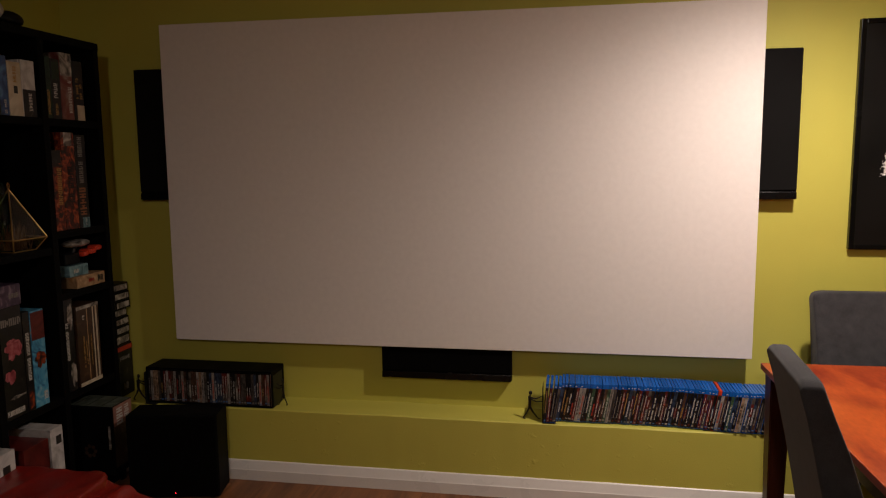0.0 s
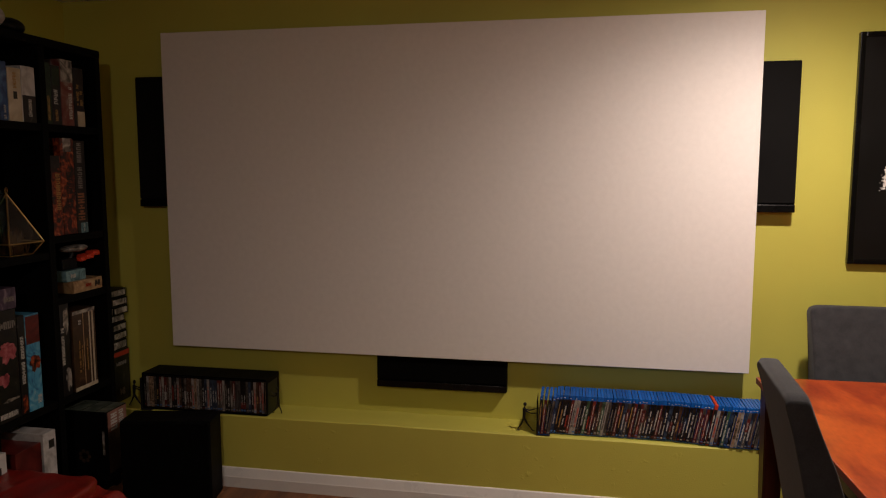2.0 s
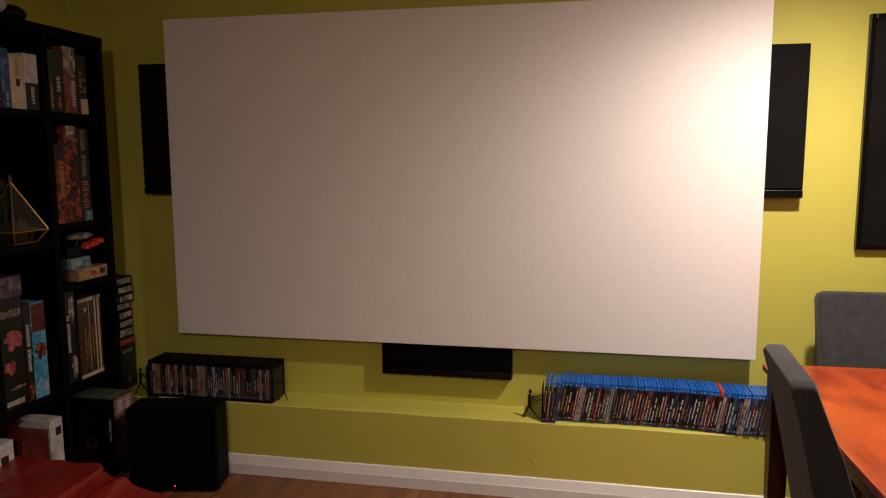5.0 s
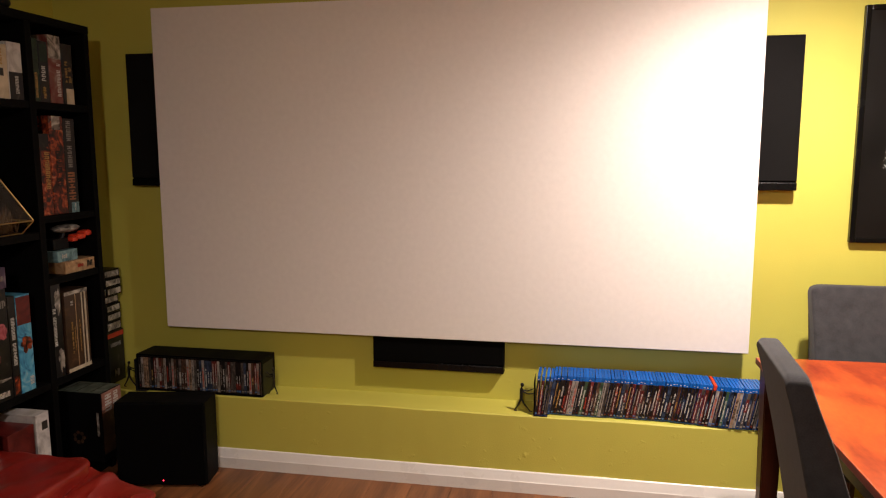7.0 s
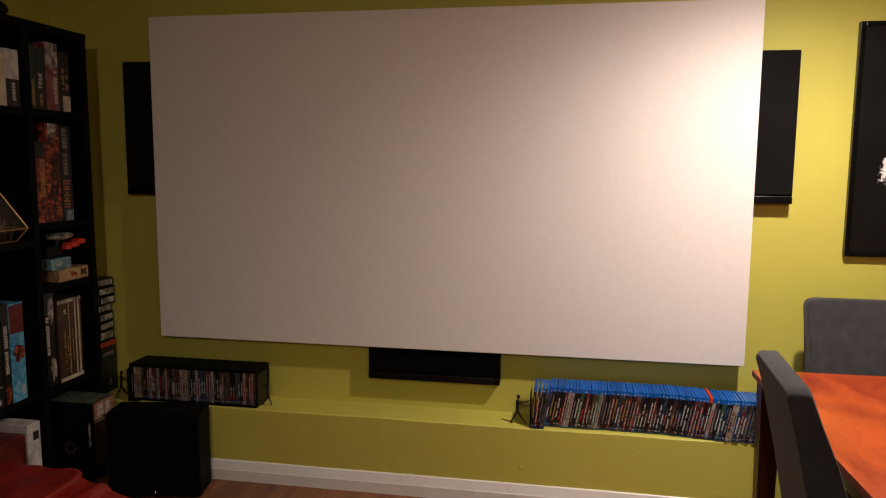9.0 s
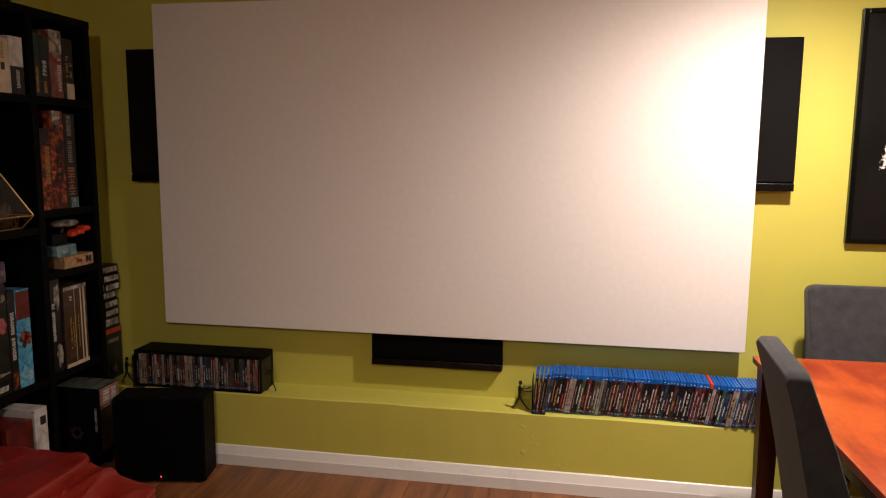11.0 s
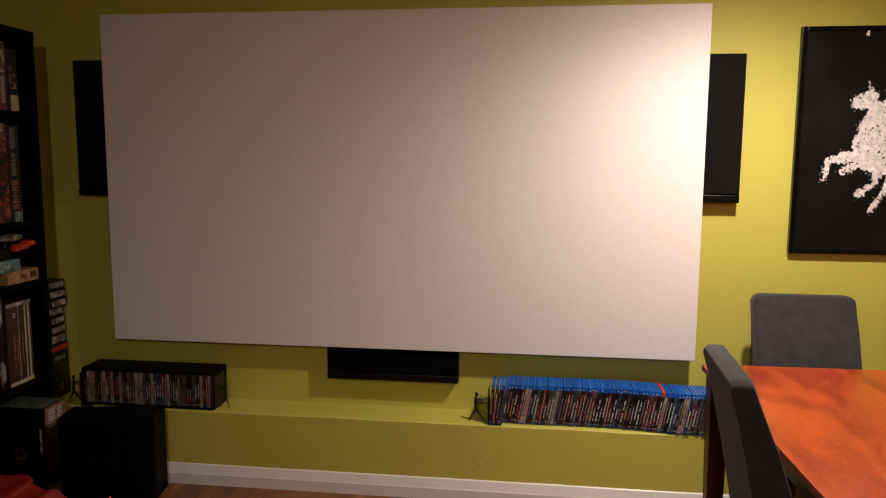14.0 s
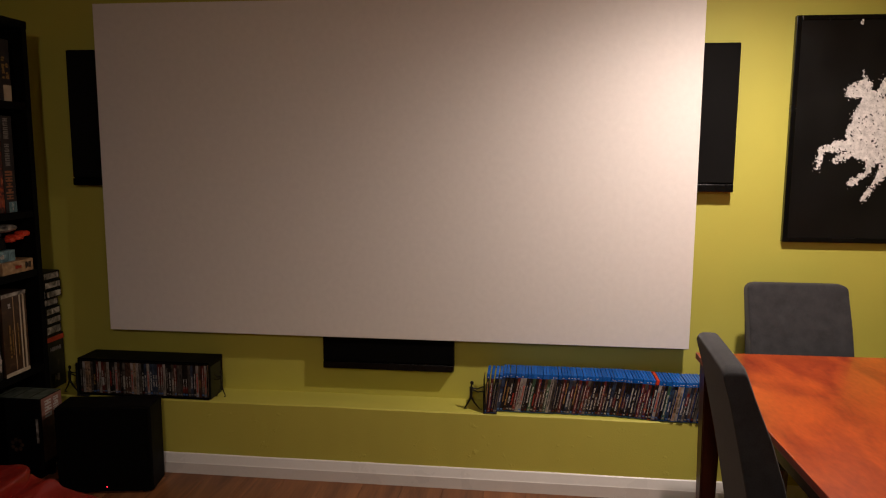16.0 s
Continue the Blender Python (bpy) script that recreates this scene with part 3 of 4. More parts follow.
def word_bars(bm, y0, y1, z0, z1, x, upright, seed):
    """A word that cannot be read: even bars, one a letter, across or up a spine."""
    r = random.Random(seed)
    cap = (y1 - y0) if upright else (z1 - z0)
    a, b = (z0, z1) if upright else (y0, y1)
    n = max(2, int(round((b - a) / (cap * 0.62))))
    step = (b - a) / n
    for k in range(n):
        if n > 6 and r.random() < 0.10:
            continue
        mid, wide = a + (k + 0.5) * step, step * r.uniform(0.26, 0.34)
        tall = cap * r.uniform(0.90, 1.0)
        # a letter's two uprights and the bar that joins them
        for off, size, up, high in ((-0.24, wide, 0, tall), (0.24, wide * r.choice((0.7, 1.0)), 0, tall * r.choice((0.55, 1, 1))), (0.0, step * 0.45, r.choice((-0.38, 0.0, 0.38)) * tall, tall * 0.22)):
            if upright:
                bm_box(0.0010, high, size, (x, (y0 + y1) / 2 + up, mid + off * step), bm=bm)
            else:
                bm_box(0.0010, size, high, (x, mid + off * step, (z0 + z1) / 2 + up), bm=bm)
    return bm


def blob(y, z, ry, rz, x, seed):
    """A ragged printed shape on a spine."""
    bm = bmesh.new()
    rim = []
    for k in range(36):
        a = 2 * math.pi * k / 36
        f = 0.78 + 0.45 * noise.noise((math.cos(a) * 1.7, math.sin(a) * 1.7, seed * 3.1)) + 0.22 * noise.noise((math.cos(a) * 5, math.sin(a) * 5, seed))
        rim.append((y + ry * f * math.cos(a), z + rz * f * math.sin(a)))
    a = [bm.verts.new((x, p, q)) for p, q in rim]
    b = [bm.verts.new((x - 0.0006, p, q)) for p, q in rim]
    bm.faces.new(a), bm.faces.new(list(reversed(b)))
    for k in range(36):
        bm.faces.new((a[k], b[k], b[(k + 1) % 36], a[(k + 1) % 36]))
    return bm


def boxed(name, y0, y1, z0, h, cover, label, category, depth=0.24, front=BX - 0.012, words=(), panels=(), tilt=0.0, pages=False, blobs=()):
    """A box or book standing with its spine to the room. words and panels: (material, y0, y1, z0, z1) as shares of the spine."""
    w = y1 - y0
    ob = empty(name, pose(front, (y0 + y1) / 2, z0, tilt), label, category, {"game_box": "boxes on the bookcase", "book": "books on the bookcase"}.get(name, ""))
    if pages:
        part("cover", bm_prism([(-w / 2, 0), (w / 2, 0), (w / 2, h), (-w / 2, h)], "x", -0.010, 0, 0.002), cover, ob)
        for s in (-1, 1):
            part("board", bm_box(depth - 0.01, 0.003, h, (-depth / 2 - 0.006, s * (w / 2 - 0.0015), h / 2), 0.0008), cover, ob)
        part("pages", bm_box(depth - 0.02, w - 0.0062, h - 0.008, (-depth / 2 - 0.004, 0, h / 2)), M_PAPER, ob, "cream paper pages")
    else:
        part("lid", bm_box(depth, w, h, (-depth / 2, 0, h / 2), 0.0018, 2), cover, ob)
    for k, (m, a, b, c, d) in enumerate(panels):
        part("printed_panel", bm_box(0.0008, (b - a) * w, (d - c) * h, (0.0006 + 0.0003 * k, (a + b - 1) * w / 2, (c + d) * h / 2)), m, ob, "printed panel")
    for k, (m, a, b, c, d) in enumerate(blobs):
        part("printed_shape", blob((a + b - 1) * w / 2, (c + d) * h / 2, (b - a) * w / 2, (d - c) * h / 2, 0.0021, k + 3), m, ob, "printed creature shape")
    for k, (m, a, b, c, d) in enumerate(words):
        tall = (d - c) * h > (b - a) * w
        tagged(part("lettering", word_bars(bmesh.new(), (a - 0.5) * w, (b - 0.5) * w, c * h, d * h, 0.0019, tall, k + int(abs(y0) * 1000)), m, ob, "printed lettering"), kind="stuff")
    return ob


E1, E2, E3, E4 = 1.762, 1.278, 1.005, 0.553
# far column, top shelf
boxed("game_box", -0.634, -0.596, E1, 0.262, A_GREEN, "dark green game box standing on the top shelf", "game box", words=((M_INK_G, .25, .65, .06, .50),))
boxed("game_box", -0.592, -0.538, E1, 0.255, A_DARK, "black game box with pale lettering on its spine", "game box", words=((M_INK_W, .15, .60, .34, .60), (M_INK_G, .25, .55, .06, .26)), panels=((A_GREEN, .1, .9, .66, .95),))
boxed("game_box", -0.534, -0.458, E1, 0.288, A_REDWHITE, "tall game box with red and white printed spine", "game box", words=((M_INK_W, .55, .85, .10, .60),), panels=((A_STONE, .0, .98, .66, 1.0),))
boxed("game_box", -0.452, -0.386, E1, 0.262, A_DARK, "black game box with a pale foot to its spine", "game box", words=((M_INK_G, .2, .45, .36, .72), (M_INK_G, .55, .8, .36, .62)), panels=((A_CREAM, .25, .98, .0, .26),))
# far column, second shelf
boxed("game_box", -0.634, -0.566, E2, 0.350, A_FIRE, "orange-red printed game box with a fiery spine", "game box", words=((M_INK_G, .45, .85, .32, .78),), panels=((A_DARK, .0, .9, .84, 1.0),))
boxed("game_box", -0.562, -0.478, E2, 0.428, A_FIRE, "large fiery red and orange game box", "game box", words=((A_DARK, .35, .75, .28, .70),), panels=((A_STONE, .2, .8, .86, 1.0),))
boxed("game_box", -0.474, -0.402, E2, 0.420, A_DARK, "black game box with gold lettering up its spine", "game box", words=((M_INK_O, .10, .72, .13, .44), (M_INK_D, .2, .62, .48, .72), (M_INK_D, .2, .62, .76, .98), (M_INK_W, .55, .65, .02, .10)), panels=((A_TEAL, .3, .95, .0, .11),))
# far column, third shelf: small boxes and a toy ship
boxed("game_box", -0.525, -0.325, E3, 0.055, A_TAN, "small tan cardboard game box lying flat", "game box", depth=0.15, words=((M_INK_K, .72, .92, .25, .8), (M_INK_R, .40, .60, .35, .65)))
boxed("game_box", -0.545, -0.415, E3 + 0.055, 0.050, A_TEAL, "small blue card box lying on another box", "game box", depth=0.11, words=((M_INK_W, .2, .45, .3, .7),), front=BX - 0.03)


def toy_ship():
    ob = empty("toy_ship", pose(BX - 0.075, -0.44, E3 + 0.106), "grey, black and red plastic toy ship on a box", "toy")
    part("hull", bm_ball((0, 0.01, 0.092), 0.085, None, (0.5, 1.0, 0.22), 20, 12), A_STONE, ob, "grey plastic hull", smooth=True)
    part("stand", bm_box(0.05, 0.10, 0.052, (0, -0.05, 0.026), 0.006, 2), M_BLACKCASE, ob, "black stand")
    part("column", bm_tube((0, -0.02, 0.045), (0, 0.0, 0.08), 0.012, 0.010, 10), M_BLACKCASE, ob)
    wing = bm_box(0.06, 0.055, 0.024, (0.025, 0.055, 0.050), 0.009, 2)
    bm_box(0.05, 0.05, 0.026, (0.03, 0.10, 0.062), 0.010, 2, wing)
    bm_box(0.04, 0.04, 0.022, (0.03, 0.015, 0.042), 0.009, 2, wing)
    part("wing", wing, M_ORANGE, ob, "orange-red plastic wing", smooth=True)


toy_ship()
# far column, fourth shelf
boxed("game_box", -0.634, -0.568, E4, 0.425, A_DARK, "dark game box with grey lettering up its spine", "game box", words=((M_INK_W, .12, .42, .34, .74),), blobs=((A_STONE, .35, .98, .02, .34), (A_STONE, .35, .98, .62, .98)))
boxed("game_box", -0.548, -0.392, E4, 0.372, A_BROWN, "brown game box with cream edged covers", "game box", words=((M_INK_G, .22, .28, .22, .62), (M_INK_G, .34, .38, .25, .55), (M_INK_G, .56, .60, .22, .62), (M_INK_W, .24, .34, .82, .88)), panels=((A_TAN, .44, .47, .05, .95), (A_CREAM, .70, .75, .0, 1.0), (A_CREAM, .83, .90, .0, 1.0), (A_CREAM, .0, .98, .0, .045), (A_STONE, .0, .98, .955, 1.0)))
# near column, top shelf
boxed("book", -1.000, -0.925, E1, 0.235, A_PALE, "white hardback book with black lettering", "book", 0.16, words=((M_INK_K, .35, .70, .35, .85),), panels=((A_STONE, .1, .9, .02, .25),), pages=True)
boxed("book", -0.922, -0.886, E1, 0.225, A_DARK, "dark paperback book on the top shelf", "book", 0.15, words=((M_INK_W, .3, .6, .1, .5),), pages=True)
boxed("book", -0.883, -0.842, E1, 0.232, A_BLUE, "blue hardback book on the top shelf", "book", 0.16, words=((M_INK_W, .35, .65, .03, .3),), pages=True)
boxed("book", -0.838, -0.768, E1, 0.213, A_CREAM, "cream paperback book with a dark emblem", "book", 0.15, words=((M_INK_G, .35, .6, .62, .92),), panels=((M_INK_K, .38, .66, .42, .56),), pages=True)
boxed("book", -0.765, -0.690, E1, 0.228, A_PALE, "white and grey book with pale lettering", "book", 0.15, words=((M_INK_W, .4, .65, .05, .42),), panels=((A_DARK, .02, .98, .0, .48),), pages=True)


def glass_bottle():
    prof = [(0.046, 0.0), (0.050, 0.004), (0.050, 0.23), (0.046, 0.26), (0.024, 0.30), (0.0155, 0.33), (0.0145, 0.395), (0.017, 0.40)]
    ob = empty("glass_bottle", pose(BX - 0.13, -0.825, 1.213), "teal glass bottle standing on the shelf", "bottle")
    part("body", bm_lathe(prof, 32), M_TEAL, ob, smooth=True)


glass_bottle()


def terrarium():
    ob = empty("glass_terrarium", pose(BX - 0.075, -0.812, 1.213, 0, 0, 24), "brass framed glass pyramid terrarium with dried plants", "terrarium")
    apex = Vector((0, 0, 0.255))
    belt = [Vector((0.125 * math.cos(a), 0.125 * math.sin(a), 0.055)) for a in (math.pi * k / 2 + 0.3 for k in range(4))]
    foot = [Vector((0.080 * math.cos(a), 0.080 * math.sin(a), 0.004)) for a in (math.pi * k / 2 + 0.3 for k in range(4))]
    for k in range(4):
        j = (k + 1) % 4
        for a, b in ((apex, belt[k]), (belt[k], belt[j]), (belt[k], foot[k]), (foot[k], foot[j])):
            part("came", bm_tube(a, b, 0.0027, 0.0027, 8), M_BRASS, ob, "thin brass edge")
        for quad in ((apex, belt[k], belt[j]), (belt[k], foot[k], foot[j], belt[j])):
            g = bmesh.new()
            n = (quad[1] - quad[0]).cross(quad[2] - quad[0]).normalized() * 0.0012
            mid = sum(quad, Vector()) / len(quad)
            q = [mid + (v - mid) * 0.97 for v in quad]
            a, b = [g.verts.new(v - n) for v in q], [g.verts.new(v + n) for v in q]
            g.faces.new(a), g.faces.new(b)
            for i in range(len(q)):
                g.faces.new((a[i], a[(i + 1) % len(q)], b[(i + 1) % len(q)], b[i]))
            part("pane", g, M_GLASS, ob, "clear glass pane")
    loop = bmesh.new()
    for k in range(14):
        a, b = 2 * math.pi * k / 14, 2 * math.pi * (k + 1) / 14
        bm_tube((0.0, 0.013 * math.cos(a), 0.270 + 0.013 * math.sin(a)), (0.0, 0.013 * math.cos(b), 0.270 + 0.013 * math.sin(b)), 0.0018, 0.0018, 6, loop)
    part("hanging_ring", loop, M_BRASS, ob, "small brass ring")
    r = random.Random(11)
    fill = bmesh.new()
    for k in range(150):
        a, d = r.uniform(0, 6.283), r.uniform(0.0, 0.062)
        p = Vector((d * math.cos(a), d * math.sin(a), 0.010))
        q = p + Vector((r.uniform(-.022, .022), r.uniform(-.022, .022), r.uniform(0.02, 0.115)))
        bm_tube(p, q, 0.0032, 0.0010, 4, fill)
    part("dried_plant", fill, A_DRIED, ob, "tangle of dried stems")


terrarium()
# near column, fourth shelf
big = boxed("game_box", -1.002, -0.876, E4, 0.455, A_DARK, "large black game box with pink creatures on its side", "game box", words=((M_INK_W, .1, .95, .035, .085), (M_INK_D, .1, .95, .83, .90)), blobs=((A_PINK, .15, .95, .50, .74), (A_PINK, .10, .65, .30, .46), (A_STONE, .2, .98, .17, .21)))
boxed("game_box", -1.002, -0.868, E4 + 0.456, 0.085, A_PURPLE, "purple and grey game box lying on a larger box", "game box", words=((M_INK_D, .5, .9, .35, .6),))
boxed("game_box", -0.872, -0.834, E4, 0.418, A_DARK, "narrow black game box with bold white lettering", "game box", words=((M_INK_W, .22, .72, .31, .79),), panels=((A_FIRE, .2, .85, .02, .20),))
boxed("game_box", -0.830, -0.752, E4, 0.412, A_ICE, "blue illustrated game box with an orange figure shape", "game box", words=((M_INK_W, .6, .9, .06, .15),), panels=((A_RED, .02, .98, .70, .985),), blobs=((A_FIRE, .10, .98, .38, .60),))
# lowest shelf, boxes that stick out
boxed("game_box", -0.842, -0.768, 0.10, 0.364, A_PALE, "white game box with a dark emblem, sticking out", "game box", front=BX + 0.05, panels=((M_INK_K, .42, .85, .80, .90), (A_STONE, .3, .98, .05, .45)))
boxed("game_box", -0.990, -0.850, 0.10, 0.335, A_RED, "plain deep red game box on the lowest shelf", "game box", front=BX + 0.045)
boxed("game_box", -1.190, -1.045, 0.10, 0.370, A_PALE, "pale blue and white game box on the lowest shelf", "game box", front=BX + 0.055, panels=((A_ICE, .0, 1.0, .2, .62), (M_INK_K, .55, .8, .66, .86)))
low = boxed("game_box", -0.470, -0.318, 0.10, 0.335, M_BLACKCASE, "black game box with a grey lid and brown end label", "game box", depth=0.27, front=BX + 0.078, panels=((A_BROWN, .05, .98, .10, .70), (A_CLAY, .05, .98, .70, .99)), words=((M_INK_W, .18, .50, .70, .96), (M_INK_W, .58, .82, .76, .96)))
part("lid_print", bm_box(0.262, 0.146, 0.0010, (-0.135, 0, 0.3353)), A_SAGE, low, "grey-green printed lid")
for x, z in ((-0.205, 0.0004), (-0.135, 0.0004), (-0.06, 0.0004)):
    part("lid_line", bm_box(0.004, 0.12, 0.0008, (x, 0.0, 0.3358 + z)), M_INK_K, low, "dark printed line")
# highlight on the box's near corner, drawn as a pale strip
part("corner_strip", bm_box(0.012, 0.0008, 0.115, (-0.020, -0.0764, 0.185)), A_STONE, low, "pale strip drawn as the corner's highlight")
petals = bmesh.new()
for k in range(7):
    a = 2 * math.pi * k / 7
    bm_ball((-0.125 + 0.024 * math.cos(a), -0.0760, 0.115 + 0.024 * math.sin(a)), 0.010, petals, (1, 0.06, 1), 8, 6)
part("emblem", petals, A_BROWN, low, "faint printed flower emblem")


def wrapped_roll():
    ob = empty("soft_toy", pose(BX - 0.10, -0.80, BH, 0, 0, 0), "white and black soft toy limb lying on the bookcase", "soft toy")
    bm = bmesh.new()
    bm_ball((0.0, -0.12, 0.068), 0.062, bm, (1, 1.3, 1.05), 20, 14)
    bm_ball((0.02, -0.03, 0.060), 0.044, bm, (1, 1.4, 1.0), 20, 14)
    part("body", bm, A_PALE, ob, "white plush", smooth=True)
    bm = bm_ball((0.03, 0.065, 0.033), 0.040, None, (0.9, 1.7, 0.82), 20, 14)
    part("foot", bm, M_BLACKCASE, ob, "black plush foot", smooth=True)


wrapped_roll()


# ---- the stack on the ledge beside the bookcase ----
z = LEDGE_Z + 0.001
tower = random.Random(5)
boxed("game_box", -0.165, -0.025, z, 0.272, A_DARK, "black box with a red band, standing on the ledge under cases", "game box", depth=0.16, front=-2.150, words=((M_INK_D, .20, .80, .70, .78), (M_INK_D, .35, .65, .12, .26)), panels=((M_INK_R, .0, 1.0, .88, .97),))
z += 0.273
for k in range(7):
    h = 0.052 if k == 0 else 0.0445
    dx = tower.uniform(-0.006, 0.006) + (0.010 if k > 3 else 0.0)
    ob = empty("video_case", pose(-2.252 + dx, -0.100, z, 0, 0, tower.uniform(-3, 3)), "grey-spined video case stacked flat on the ledge", "video case", "stack of cases")
    part("shell", bm_box(0.205, 0.122, h - 0.001, (0, 0, h / 2), 0.003, 2), M_BLACKCASE, ob)
    part("spine_label", bm_box(0.195, 0.0008, h - 0.017, (0, -0.0612, h / 2 - 0.003)), A_STONE, ob, "printed paper spine label")
    part("top_band", bm_box(0.195, 0.0006, 0.006, (0, -0.0614, h - 0.008)), A_PALE, ob, "pale band")
    part("end_label", bm_box(0.0008, 0.104, h - 0.017, (0.1027, 0, h / 2)), A_STONE, ob, "printed paper end label")
    part("lettering", bm_box(0.05, 0.0006, h * 0.22, (0.055, -0.0619, h / 2 - 0.004)), M_INK_K, ob, "printed bar")
    z += h + 0.0005

# ---- film discs in a row ----
DISC_W, DISC_D, DISC_H = 0.0135, 0.138, 0.186
SPINES = [art("spine_black", ((0.45, (0.004, 0.004, 0.004)), (0.84, (0.09, 0.06, 0.045)), (0.66, (0.014, 0.010, 0.009))), 30), art("spine_white", ((0.32, (0.15, 0.13, 0.11)), (0.70, (0.42, 0.38, 0.35))), 24), art("spine_red", ((0.35, (0.04, 0.005, 0.005)), (0.75, (0.20, 0.026, 0.018))), 26),
          art("spine_brown", ((0.35, (0.018, 0.009, 0.006)), (0.75, (0.13, 0.065, 0.04))), 28), art("spine_navy", ((0.35, (0.006, 0.010, 0.022)), (0.75, (0.05, 0.08, 0.14))), 28), art("spine_grey", ((0.35, (0.02, 0.018, 0.016)), (0.75, (0.15, 0.125, 0.11))), 28),
          art("spine_green", ((0.35, (0.010, 0.022, 0.014)), (0.75, (0.08, 0.17, 0.09))), 26), art("spine_tan", ((0.35, (0.16, 0.09, 0.05)), (0.75, (0.48, 0.33, 0.22))), 26)]
PATCHES = [SPINES[1], SPINES[2], SPINES[3], SPINES[5], SPINES[4], A_FIRE, SPINES[2]]


def disc_case(name, shell, spine, ink, seed, label, group, origin_right, tall=DISC_H):
    """A film disc's case with its spine to the room; origin at the foot of one lower edge."""
    r = random.Random(seed)
    x = -DISC_W / 2 if origin_right else 0.0
    ob = thing(name, bm_box(DISC_W - 0.0002, DISC_D, tall, (x, DISC_D / 2, tall / 2), 0.0015, 2), shell, None, label, "disc case", group)
    low, high = 0.004, tall - (0.021 if shell != M_BLACKCASE else 0.006)
    part("sleeve", bm_box(DISC_W - 0.0006, 0.0008, high - low, (x, -0.0003, (low + high) / 2)), spine, ob, "printed paper spine")
    style = seed % 4
    if style == 3:
        c = r.uniform(low + 0.02, high - 0.05)
        part("picture_patch", bm_box(DISC_W - 0.0014, 0.0005, r.uniform(0.025, 0.06), (x, -0.0007, c)), PATCHES[r.randrange(len(PATCHES))], ob, "printed picture patch")
    bm = bmesh.new()
    p, end = r.uniform(0.026, 0.050), r.uniform(0.085, high - 0.012)
    cap = DISC_W * (0.52, 0.36, 0.44, 0.28)[style] * r.uniform(0.85, 1.1)
    step = cap * r.uniform(0.75, 1.0)
    while p < end:
        if r.random() > 0.12:
            for off, size, up, wide in ((-0.26, step * 0.26, 0, cap), (0.20, step * 0.24, 0, cap * r.choice((0.6, 1))), (0, step * 0.4, cap * r.choice((-0.38, 0, 0.38)), cap * 0.24)):
                bm_box(wide, 0.0006, size, (x + up, -0.0012, p + off * step), bm=bm)
        p += step
    tagged(part("title", bm, ink, ob, "printed title bars"), kind="stuff")
    mark = [M_INK_D, SPINES[2], M_INK_B, M_INK_D, SPINES[1]][seed % 5]
    tagged(part("studio_mark", bm_box(DISC_W * r.uniform(0.45, 0.8), 0.0006, r.uniform(0.004, 0.009), (x, -0.0009, low + r.uniform(0.007, 0.012))), mark, ob, "small printed mark"), kind="stuff")
    if shell == M_BLUE and seed % 3:
        part("logo", bm_box(DISC_W * r.uniform(0.3, 0.55), 0.0006, 0.0026, (x, -0.0005, tall - r.uniform(0.012, 0.017))), M_INK_W, ob, "small white mark")
    return ob


def build_row(protos, places):
    used = set()
    for k, m in places:
        if k in used:
            copy_thing(protos[k], m)
        else:
            protos[k].matrix_basis = m
            used.add(k)
    for k in range(len(protos)):
        if k not in used:
            for o in (*protos[k].children_recursive, protos[k]):
                bpy.data.objects.remove(o)


WORDS = ("black", "white", "red", "brown", "navy blue", "grey", "green", "tan")
pick = random.Random(21)
DESIGNS = (0, 0, 0, 3, 0, 1, 0, 2, 0, 3, 4, 0, 1, 5, 0, 2, 0, 3, 6, 0, 7, 0, 4, 5, 0, 1, 3, 0)
TITLES = (M_INK_W, M_INK_D, M_INK_G, M_INK_W, M_INK_R, M_INK_K, M_INK_W, M_INK_W, M_INK_D, M_INK_W, M_INK_W, M_INK_D, M_INK_R, M_INK_K, M_INK_W, M_INK_W, M_INK_G, M_INK_D, M_INK_W, M_INK_W, M_INK_K, M_INK_D, M_INK_W, M_INK_W, M_INK_D, M_INK_K, M_INK_G, M_INK_W)
blue = [disc_case("disc_case", M_BLUE, SPINES[d], TITLES[k], k, f"blue plastic film case with a {WORDS[d]} printed spine", "film discs on the ledge", True) for k, d in enumerate(DESIGNS)]
blue.append(disc_case("disc_case", M_ORANGE, SPINES[0], M_INK_W, 40, "orange-red plastic film case among blue ones", "film discs on the ledge", True))
places, x, n = [], 0.0265, 0
while x < 1.27:
    lean = (4.0, 6.0, 8.0, 9.5)[n] if n < 4 else 10.5 + pick.uniform(-0.5, 0.7)
    k = 28 if abs(x - 0.765) < 0.0068 else (n * 11 + pick.randrange(9)) % 28
    places.append((k, pose(x, (-0.193 if n < 4 else -0.164 - 0.037 * min(max((x - 0.6) / 0.25, 0), 1)) + pick.uniform(-0.003, 0.003), LEDGE_Z + 0.0035, 0, lean, pick.uniform(-0.3, 0.3))))
    x += DISC_W / math.cos(radians(lean)) + 0.0001
    n += 1
build_row(blue, places)


